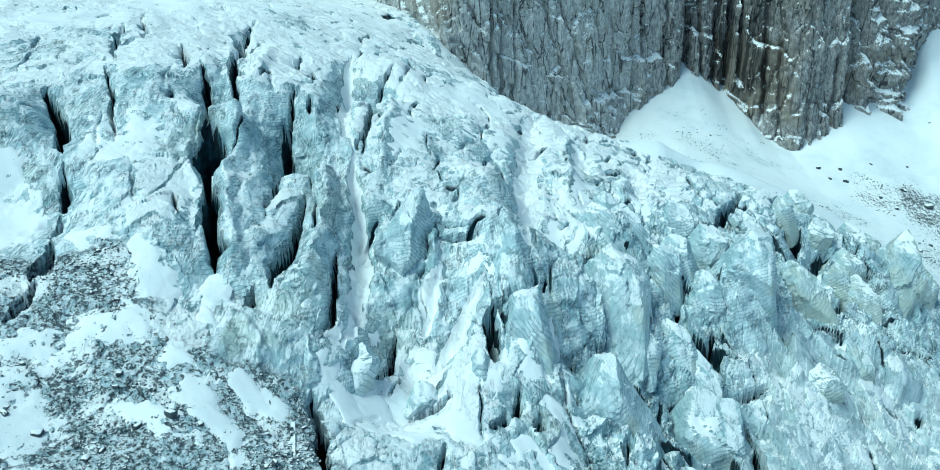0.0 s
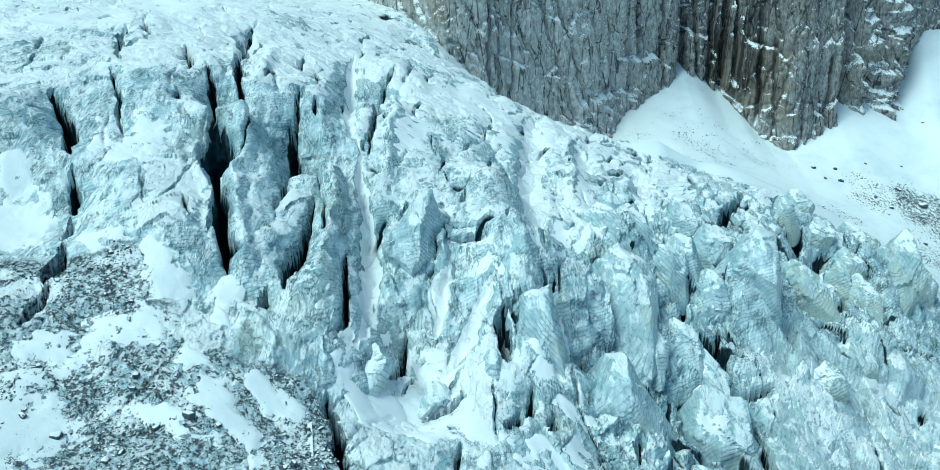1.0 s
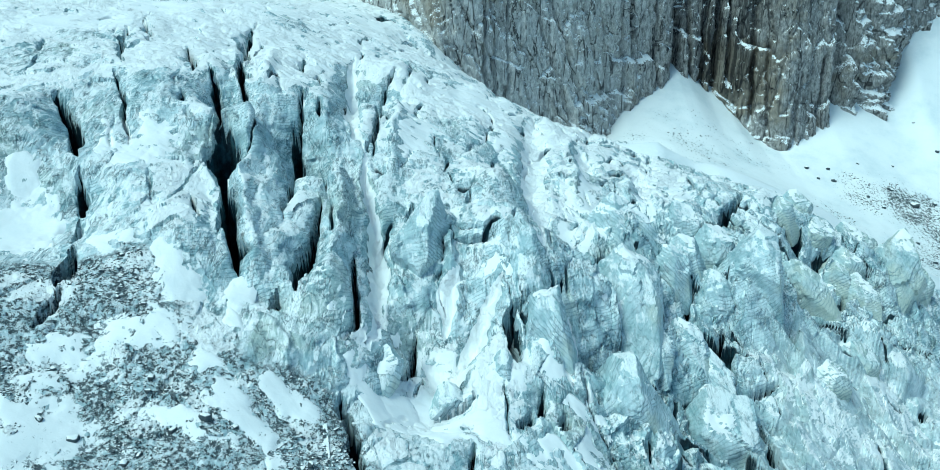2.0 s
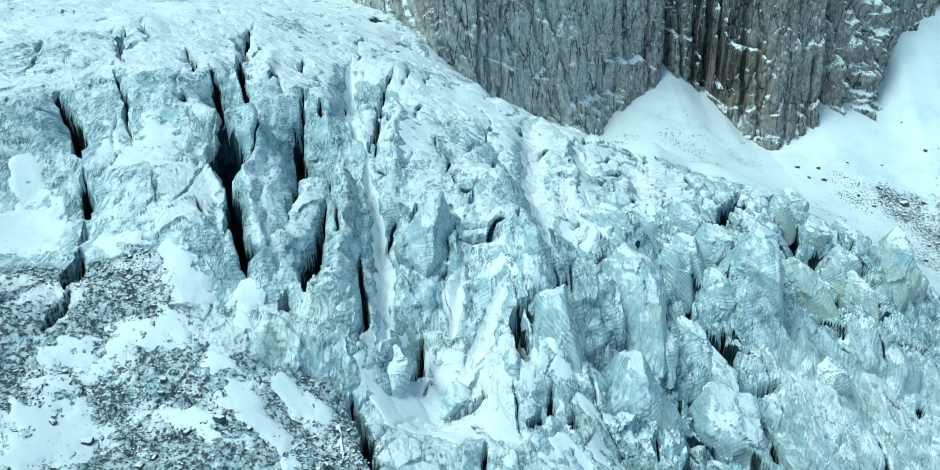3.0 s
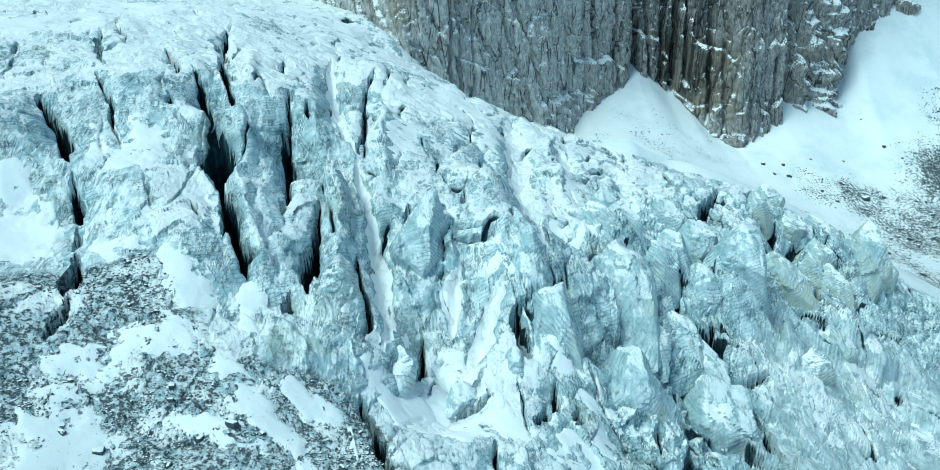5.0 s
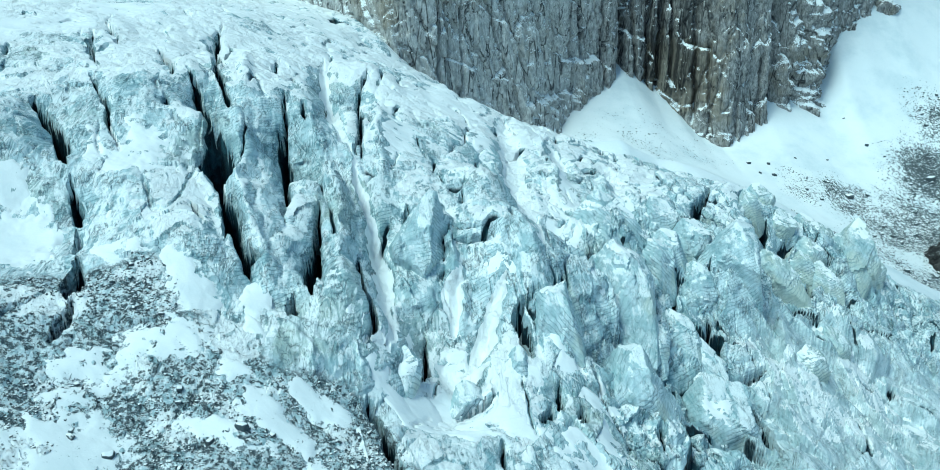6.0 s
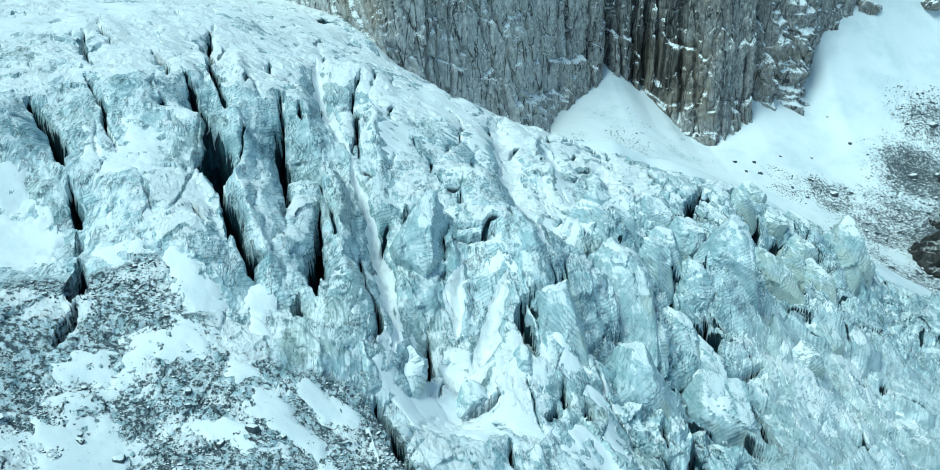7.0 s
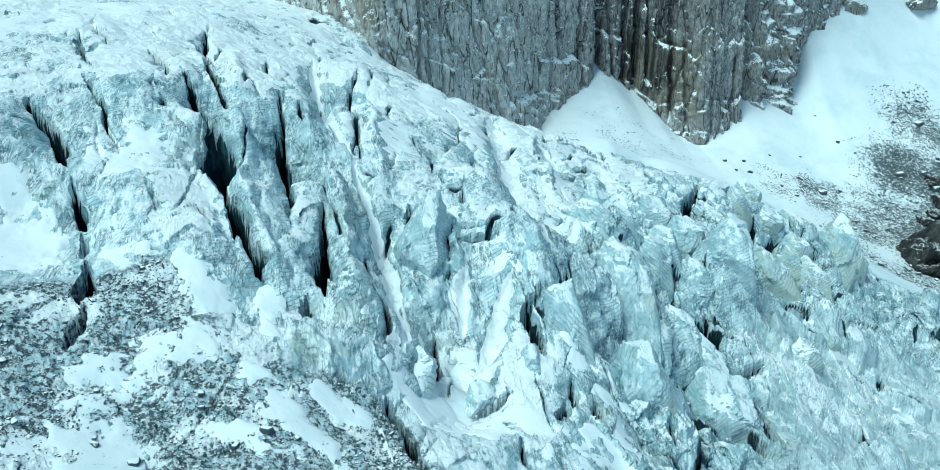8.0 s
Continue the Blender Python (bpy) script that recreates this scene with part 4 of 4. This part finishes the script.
def cut_block(rng, level, wide, deep, high, face, lean, tilt):
    """Corners of a block with a flat front, two flanks and a tilted top, its corners broken off."""
    v, f = DIRS[level]

    def plane(way, up, far):
        a, e = radians(way), radians(up)
        return (math.sin(a) * math.cos(e), -math.cos(a) * math.cos(e), math.sin(e), far)

    planes = [plane(face, lean + 16, 0.5 * deep), plane(face - 80, rng.uniform(12, 36), 0.5 * wide), plane(face + 80, rng.uniform(12, 36), 0.5 * wide),
              plane(face + 180, 12, 0.5 * deep), (math.sin(radians(tilt)), -0.5, 0.86, 0.46 * high), (0, 0, -1, 0.9 * high)]
    size = (wide, deep, high)
    for k in range(9):
        way, up = face + rng.uniform(-120, 120), rng.uniform(-15, 65)
        n = plane(way, up, 1)[:3]
        planes.append((*n, rng.uniform(0.80, 1.0) * 0.5 * math.sqrt(sum((abs(c) * q) ** 2 for c, q in zip(n, size))) * 1.12))
    planes = np.array(planes)
    shape = np.array([wide, deep, high]) * 0.6
    w = v * shape
    w = w / np.linalg.norm(w, axis=1)[:, None]
    reach = np.maximum(w @ planes[:, :3].T, 1e-3) / planes[:, 3]
    p = w / (np.sum(reach ** 80, 1) ** (1 / 80))[:, None]
    k = rng.uniform(0, 50)
    # broken facets in two sizes: each piece steps in or out and tilts its own way
    for pieces, amp in ((22, 0.028), (120, 0.016)):
        seeds = p[rng.integers(0, len(p), pieces)] + rng.normal(size=(pieces, 3)) * 0.05 * high
        far = ((p[:, None] - seeds[None]) ** 2 * np.array([1.0, 1.0, 0.6])).sum(2)
        own = np.argmin(far, 1)
        lean_way = rng.normal(size=(pieces, 3))
        shift = rng.uniform(-1, 0.6, pieces)[own] + 1.6 * ((p - seeds[own]) * lean_way[own]).sum(1) / (0.5 * (wide + high))
        p = p + w * (amp * 0.5 * (wide + high) * shift)[:, None]
    dip = p @ np.array([0.35, 0.25, 0.9])
    layer = perlin(dip / 1.1 + k, p[:, 0] / 7 + p[:, 1] / 9, 305)
    for gap, amp in ((2.4, 0.2), (0.9, 0.1)):
        bump = perlin((p[:, 0] + 0.6 * p[:, 2]) / gap + k, (p[:, 1] - 0.7 * p[:, 2]) / gap - k, 301)
        p = p + w * (amp * 1.6 * (np.abs(bump) * 1.6 - 0.4))[:, None]
    return p + w * (0.22 * layer)[:, None], f


def serac(x, y, wide, high, face, lean, tilt, seed):
    """A block of ice standing out of the icefall, sunk into it."""
    rng = np.random.default_rng(seed + 500)
    high = 0.88 * high
    deep = 0.5 * (wide + high)
    p, f = cut_block(rng, 5 if wide > 8 else 4, wide * 1.06, deep, high, face, lean, tilt)
    base = new("serac")
    away = Vector((x + 15, y, 0)).normalized() * (0.42 * deep)
    base.location = (x + away.x, y + away.y, ground_at(ice_broad, x, y) - 0.02 * high)
    ob = solid("ice_block", p, f, (DUSTY_ICE[seed % 2] if x > 74 else SERAC_ICE[seed % 4]), sharp=28)
    ob.parent = base
    a, b, c = p[f[:, 0]], p[f[:, 1]], p[f[:, 2]]
    normal = np.cross(b - a, c - a)
    up = normal[:, 2] / np.linalg.norm(normal, axis=1)
    mid = (a + b + c) / 3
    capped = f[(up + 0.5 * fbm(mid[:, 0] + seed, mid[:, 1], 4, 3, 321) > 0.84) & (mid[:, 2] > 0)]
    # one connected crust: spread the highest mark from face to face
    mark = np.zeros(len(p), int)
    mark[np.unique(capped)] = np.unique(capped) + 1
    for k in range(300):
        best = mark[capped].max(1) if len(capped) else np.zeros(0, int)
        grown = mark.copy()
        np.maximum.at(grown, capped.ravel(), np.repeat(best, 3))
        if (grown == mark).all():
            break
        mark = grown
    if len(capped):
        marks, counts = np.unique(mark[capped[:, 0]], return_counts=True)
        capped = capped[mark[capped[:, 0]] == marks[np.argmax(counts)]]
    if len(capped) > 120:
        used, faces = np.unique(capped, return_inverse=True)
        cap = solid("snow_cap", p[used] + np.array([0, 0, 0.12]), faces.reshape(-1, 3), SNOW_MAT)
        cap.parent = base
        tagged(cap, "thin crust of wind-packed white snow")
    return tagged(base, SERAC_LABELS[0 if x > 74 else 1 if high > 14 else 2], "serac", "seracs of the icefall")


serac(32.7, 157.8, 15.4, 17.9, -12, 22, -6, 1)
serac(48.7, 176.1, 8.9, 12.9, 35, 14, 25, 2)
serac(37.3, 149.7, 9.3, 8.6, -10, 30, 8, 3)
serac(46.6, 154.5, 9.6, 10.8, 15, 28, 10, 4)
serac(25.2, 124.0, 10.8, 19.2, -14, 16, -10, 5)
serac(10.5, 130.6, 8.6, 15.9, -8, 16, 12, 6)
serac(58.8, 173.0, 10.0, 17.1, -5, 14, -8, 7)
serac(70.5, 177.0, 13.5, 19.3, -10, 20, -14, 8)
serac(92.8, 194.5, 11.5, 17.3, 8, 20, 18, 9)
serac(113.3, 215.4, 8.6, 12.0, 0, 12, 10, 10)
serac(119.3, 219.1, 8.8, 10.9, 12, 14, 12, 11)
serac(119.0, 210.7, 10.3, 11.6, 15, 24, 10, 12)
serac(136.4, 221.0, 13.7, 27.0, -6, 12, 4, 13)
serac(152.0, 236.0, 12.0, 20.0, 18, 14, 12, 14)
serac(136.0, 246.0, 14.0, 13.0, -4, 10, 6, 15)
serac(99.3, 227.8, 7.3, 11.1, 10, 12, 8, 16)
serac(107.8, 235.2, 9.5, 8.9, 5, 12, 6, 17)
serac(35.5, 184.1, 11.5, 11.0, 18, 16, 20, 18)
serac(59.5, 203.9, 9.5, 9.2, -10, 12, 10, 19)
serac(52.5, 180.8, 8.3, 10.9, -14, 10, 6, 20)
serac(66.0, 194.1, 9.7, 13.3, 10, 14, 4, 21)
serac(84.5, 159.9, 9.2, 7.8, -20, 34, -20, 22)
serac(102.5, 175.0, 7.9, 9.0, 10, 26, 10, 23)
serac(-8.2, 116.8, 5.6, 5.4, -15, 26, -8, 25)
serac(-20.4, 117.0, 8.0, 4.3, -20, 30, -12, 26)
serac(1.5, 121.0, 3.8, 6.6, -8, 18, 10, 27)
serac(49.0, 134.0, 15.1, 15.3, -10, 26, 8, 28)
serac(51.9, 149.6, 9.1, 9.3, -10, 30, 8, 30)
serac(37.6, 157.3, 4.7, 7.0, 25, 16, 14, 32)
serac(-15.1, 150.6, 13.0, 26.1, -14, 24, -10, 35)
serac(110.8, 226.1, 10.9, 7.9, -8, 14, 8, 37)


# ---- drifted snow lying in the hollows ----
def snow_patch(x, y, wide, long, turn, seed):
    n = 0.4 if wide * long < 700 else 0.55
    rng = np.random.default_rng(seed + 900)
    a = np.arange(-0.95 * wide, 0.95 * wide + n, n)
    b = np.arange(-0.95 * long, 0.95 * long + n, n)
    A, B = np.meshgrid(a, b)
    c, s = math.cos(radians(turn)), math.sin(radians(turn))
    X, Y = x + A * c - B * s, y + A * s + B * c
    reach = 0.9 * np.hypot(A / wide * 2, B / long * 2) + 0.75 * fbm(X, Y, 0.6 * min(wide, long) + 2, 4, 401 + seed)
    thick = 1.0 * (1 - reach ** 2) + 0.75 * fbm(X, Y, 3.2, 5, 405, 0.66)
    top, snow, below, cut, drift = ice(X, Y)
    under_ice = top - 0.7
    pad = np.pad(top, 6, "edge")
    for axis in (0, 1):
        run = np.cumsum(np.insert(pad, 0, 0, axis), axis)
        pad = (np.take(run, range(13, run.shape[axis]), axis) - np.take(run, range(run.shape[axis] - 13), axis)) / 13
    top = pad
    dzy, dzx = np.gradient(top, n)
    thick = thick - 2.5 * step(0.9, 1.7, np.hypot(dzx, dzy))
    Z = top + np.clip(0.45 * thick, -1.2, 0.3) + 0.05 * fbm(X, Y, 2, 2, 403)
    sink = step(0.1, 0.6, cut)
    Z = Z * (1 - sink) + np.minimum(Z, under_ice) * sink
    quad = thick > -1.2
    quad = quad[:-1, :-1] & quad[1:, :-1] & quad[:-1, 1:] & quad[1:, 1:]
    nx, ny = len(a), len(b)
    mark = np.where(quad, np.arange(quad.size).reshape(quad.shape) + 1, 0)
    for turn_ in range(900):
        wide_mark = np.pad(mark, 1)
        best = np.maximum.reduce([wide_mark[1:-1, 1:-1], wide_mark[:-2, 1:-1], wide_mark[2:, 1:-1], wide_mark[1:-1, :-2], wide_mark[1:-1, 2:]]) * quad
        if (best == mark).all():
            break
        mark = best
    i, j = np.meshgrid(np.arange(nx - 1), np.arange(ny - 1))
    co = np.stack([X.ravel(), Y.ravel(), Z.ravel()], 1)
    for piece, count in zip(*np.unique(mark[mark > 0], return_counts=True)):
        if count < 30:
            continue
        k = (j * nx + i)[mark == piece]
        faces = np.stack([k, k + 1, k + nx + 1, k + nx], 1)
        used, faces = np.unique(faces, return_inverse=True)
        at = co[used].mean(0)
        ob = solid("snow_patch", co[used] - at, faces.reshape(-1, 4), SNOW_MAT, (("thin", 1 - step(-0.3, 0.75, thick.ravel()[used])), ("stony", below.ravel()[used])))
        ob.location = at
        tagged(ob, "smooth white drift of wind-blown snow on the ice", "snow patch", "snow patches on the glacier")


snow_patch(-55.7, 120.6, 5.4, 12.9, -152, 1)
snow_patch(-57.5, 108.0, 6.8, 12.2, 139, 2)
snow_patch(-67.1, 102.6, 5.6, 7.3, 139, 3)
snow_patch(-46.5, 104.4, 4.2, 3.7, -28, 4)
snow_patch(-39.2, 96.9, 5.2, 12.9, -131, 5)
snow_patch(-63.7, 87.9, 11.4, 14.4, -106, 6)
snow_patch(-21.6, 109.9, 7.3, 8.9, -126, 7)
snow_patch(-33.7, 103.3, 4.5, 8.6, -91, 8)
snow_patch(-25.5, 98.1, 3.0, 9.7, -168, 9)
snow_patch(-45.1, 121.9, 3.4, 12.3, -179, 10)
snow_patch(-85.3, 132.5, 17.8, 14.9, -121, 11)
snow_patch(-70.9, 126.2, 5.3, 12.1, -82, 12)
snow_patch(-76.8, 159.9, 16.4, 14.2, -125, 13)
snow_patch(-91.9, 143.5, 5.3, 7.1, -145, 14)
snow_patch(-44.7, 115.1, 2.3, 5.3, -155, 15)
snow_patch(-46.2, 94.2, 3.4, 11.6, -97, 16)
snow_patch(-65.7, 97.5, 2.9, 7.4, -64, 17)
snow_patch(-8.3, 125.2, 10.9, 17.4, -3, 15)
snow_patch(1.3, 147.7, 5.0, 6.4, -6, 16)
snow_patch(-5.5, 111.4, 11.4, 5.3, -5, 17)
snow_patch(12.9, 107.9, 10.7, 11.8, -12, 18)
snow_patch(13.0, 125.6, 7.2, 5.1, -11, 19)
snow_patch(-37.7, 134.9, 6.0, 14.4, 8, 20)
snow_patch(15.7, 186.9, 7.5, 43.6, -9, 21)
snow_patch(53.3, 224.0, 9.2, 32.3, -15, 22)
snow_patch(31.1, 211.1, 7.3, 37.5, -12, 23)
snow_patch(-7.1, 261.8, 12.2, 17.3, -2, 24)
snow_patch(-20.0, 128.4, 2.8, 14.7, 1, 25)
snow_patch(-27.1, 119.3, 3.2, 7.1, 4, 26)
snow_patch(3.3, 122.5, 6.8, 6.3, -7, 27)
snow_patch(20.1, 235.4, 9.5, 44.2, -8, 28)
snow_patch(-121.8, 223.6, 19.3, 21.6, 23, 33)
snow_patch(-107.9, 277.0, 24.6, 27.1, 17, 34)
snow_patch(24.2, 148.5, 5.5, 5.8, -12, 36)
snow_patch(22.6, 183.6, 5.9, 16.0, -10, 37)
snow_patch(39.9, 149.9, 5.3, 4.9, -16, 38)
snow_patch(-16.4, 210.7, 10.0, 32.5, 0, 40)
snow_patch(7.3, 224.5, 14.1, 21.9, -5, 41)
snow_patch(-55.7, 391.8, 38.0, 102.0, 6, 42)
snow_patch(-112.8, 238.0, 24.3, 26.8, 20, 43)
snow_patch(-82.6, 322.9, 22.5, 63.5, 11, 44)
snow_patch(2.5, 265.1, 18.5, 35.0, -4, 45)
snow_patch(10.3, 202.5, 9.7, 21.6, -7, 47)
snow_patch(-16.8, 114.0, 5.9, 7.3, 0, 48)
snow_patch(1.6, 109.5, 8.3, 5.6, -7, 49)
snow_patch(11.7, 130.2, 5.9, 9.7, -10, 50)
snow_patch(17.2, 122.2, 5.8, 16.1, -12, 51)
snow_patch(-9.8, 106.6, 10.8, 3.3, -3, 52)
snow_patch(14.2, 104.4, 8.4, 5.6, -12, 53)
snow_patch(-24.4, 115.1, 3.1, 8.6, 3, 54)
snow_patch(33.1, 148.4, 5.4, 5.0, -14, 55)
snow_patch(26.3, 151.6, 5.6, 7.7, -13, 56)
snow_patch(63.1, 200.0, 8.5, 16.9, -19, 57)
snow_patch(65.7, 231.2, 11.3, 20.7, -17, 58)
snow_patch(92.4, 226.2, 10.1, 17.3, -23, 59)
snow_patch(27.9, 177.9, 7.4, 9.4, -12, 60)


# ---- stones ----
def stone(name, x, y, z, size, seed, label, group, flat=0.7):
    rng = np.random.default_rng(seed + 3000)
    p, f = block(rng, 3, 9, 0.05, 24)
    p = turned(p * np.array([1.0, rng.uniform(0.7, 1.0), flat * rng.uniform(0.8, 1.2)]) * size, rng.uniform(0, 6.28), rng.uniform(-0.3, 0.3), rng.uniform(-0.3, 0.3))
    ob = solid(name, p, f, STONE)
    ob.location = (x, y, z + 0.12 * size)
    return tagged(ob, label, "boulder", group)


def stones_at(xs, ys, zs, sizes, seed, name, label):
    """Countless small stones as one mesh."""
    rng = np.random.default_rng(seed)
    v, f = DIRS[1]
    n = len(xs)
    co = v[None] * rng.uniform(0.65, 1.15, (n, len(v), 1)) * (sizes[:, None, None] * rng.uniform(0.6, 1.1, (n, 1, 3)) * 0.5)
    co = co + np.stack([xs, ys, zs], 1)[:, None]
    faces = (f[None] + (np.arange(n) * len(v))[:, None, None]).reshape(-1, 3)
    return tagged(solid(name, co.reshape(-1, 3), faces, STONE, (), False), label, "stones", kind="stuff")


rng = np.random.default_rng(7)
# larger boulders of the moraine under the snow slope: x, y, size
MORAINE = [(242.8, 467.1, 5.6), (330.2, 499.5, 4.3), (338.0, 489.1, 3.4), (289.6, 451.8, 9.0), (267.4, 485.6, 3.3), (229.3, 479.0, 4.9),
           (232.7, 467.7, 3.6), (294.4, 489.8, 2.9), (324.8, 524.1, 2.6), (361.7, 470.1, 10.5), (402.4, 508.4, 10), (379.8, 454.7, 12),
           (409.1, 533.2, 3.8), (326.8, 452.8, 3.8), (323.3, 427.4, 4.0), (356.0, 491.6, 3.6), (244.4, 479.9, 4.3), (413.1, 526.6, 4.7),
           (399.3, 479.1, 6.2), (380.8, 469.5, 7.0), (382.3, 510.7, 4.6), (344.4, 465.6, 4.3)]
for k, (x, y, size) in enumerate(MORAINE):
    stone("boulder", x, y, ground_at(slope, x, y), 0.6 * size, k, "dark grey angular boulder half buried in snow", "boulders on the snow slope")
spots = np.stack([rng.uniform(210, 440, 900), rng.uniform(330, 540, 900)], 1)
thick = scree(spots[:, 0], spots[:, 1]) * (0.6 + fbm(spots[:, 0], spots[:, 1], 30, 3, 511))
spots = spots[thick > 0.38][:90]
for k, (x, y) in enumerate(spots):
    stone("boulder", x, y, ground_at(slope, x, y), rng.uniform(1.3, 3.2), 100 + k, "small grey boulder lying in the snow", "boulders on the snow slope")
spots = np.stack([rng.uniform(90, 460, 60000), rng.uniform(320, 545, 60000)], 1)
thick = scree(spots[:, 0], spots[:, 1]) * (0.55 + 1.3 * fbm(spots[:, 0], spots[:, 1], 26, 4, 513))
spots = spots[thick > rng.uniform(0.15, 0.8, len(thick))][:16000]
stones_at(spots[:, 0], spots[:, 1], slope(spots[:, 0], spots[:, 1]), rng.uniform(0.4, 1.5, len(spots)) ** 1.2, 71, "scree", "scattered grey scree showing through thin snow")

# dark rock showing in the trough beside the glacier: x, y, width, depth, height
for k, (x, y, wide, deep, high) in enumerate([(330, 382, 78, 58, 52), (308, 376, 32, 26, 24), (362, 404, 46, 34, 28), (346, 404, 22, 18, 14), (378, 440, 28, 22, 15),
                                              (336, 362, 40, 34, 28), (362, 432, 17, 13, 9), (384, 462, 20, 15, 10), (352, 424, 14, 11, 7)]):
    p, f = block(np.random.default_rng(91 + 3 * k), 5, 20, 0.20, 40)
    bank = solid("rock_outcrop", turned(p * np.array([wide, deep, high]), 0.5 + k), f, DARK_ROCK, (("wet", np.ones(len(p))),))
    bank.location = (x, y, ground_at(slope, x, y) + 0.02 * high)
    tagged(bank, "dark wet broken rock bared in the snow beside the glacier", "rock outcrop", "dark rocks beside the glacier")

# two rock ribs high on the snow
for k, (x, y, z, a, b, c) in enumerate([(389, 588, 64, 26, 16, 16), (470, 612, 67, 34, 16, 14)]):
    p, f = block(np.random.default_rng(95 + k), 5, 12, 0.12, 18)
    rib = solid("rock_outcrop", turned(p * np.array([a, b, c]), 0.4), f, ROCK)
    rib.location = (x, y, z)
    tagged(rib, "small grey rock rib poking out of the high snow", "rock outcrop")

# rubble on the lower western ice
spots = np.stack([rng.uniform(-110, -14, 60000), rng.uniform(74, 126, 60000)], 1)
z, snow, below, cut, drift = ice(spots[:, 0], spots[:, 1])
thick = below * (0.42 + 1.1 * fbm(spots[:, 0], spots[:, 1], 14, 4, 521)) * (cut < 0.3)
take = thick > rng.uniform(0.2, 1.0, len(thick))
spots, z = spots[take], z[take]
stones_at(spots[:9000, 0], spots[:9000, 1], z[:9000], 0.16 + 0.5 * rng.random(len(spots[:9000])) ** 3, 73, "rubble", "loose grey rubble frozen onto the dirty ice")
for k in range(110):
    x, y = spots[-1 - k]
    stone("boulder", x, y, z[-1 - k], 0.4 + 0.8 * rng.random() ** 2, 300 + k, "angular grey stone on the dirty ice", "stones on the lower ice")
for k, (x, y, size) in enumerate([(-52.9, 100.1, 1.6), (-59.6, 88.7, 2.2), (-43.4, 94.4, 2.4), (-78.8, 117.0, 0.9), (-66.4, 98.6, 1.4), (-47.5, 92.3, 1.6), (-64.5, 90.1, 1.8)]):
    stone("boulder", x, y, ground_at(lambda a, b: ice(a, b)[0], x, y), 0.75 * size, 500 + k, "large dark stone resting on the dirty ice", "stones on the lower ice")
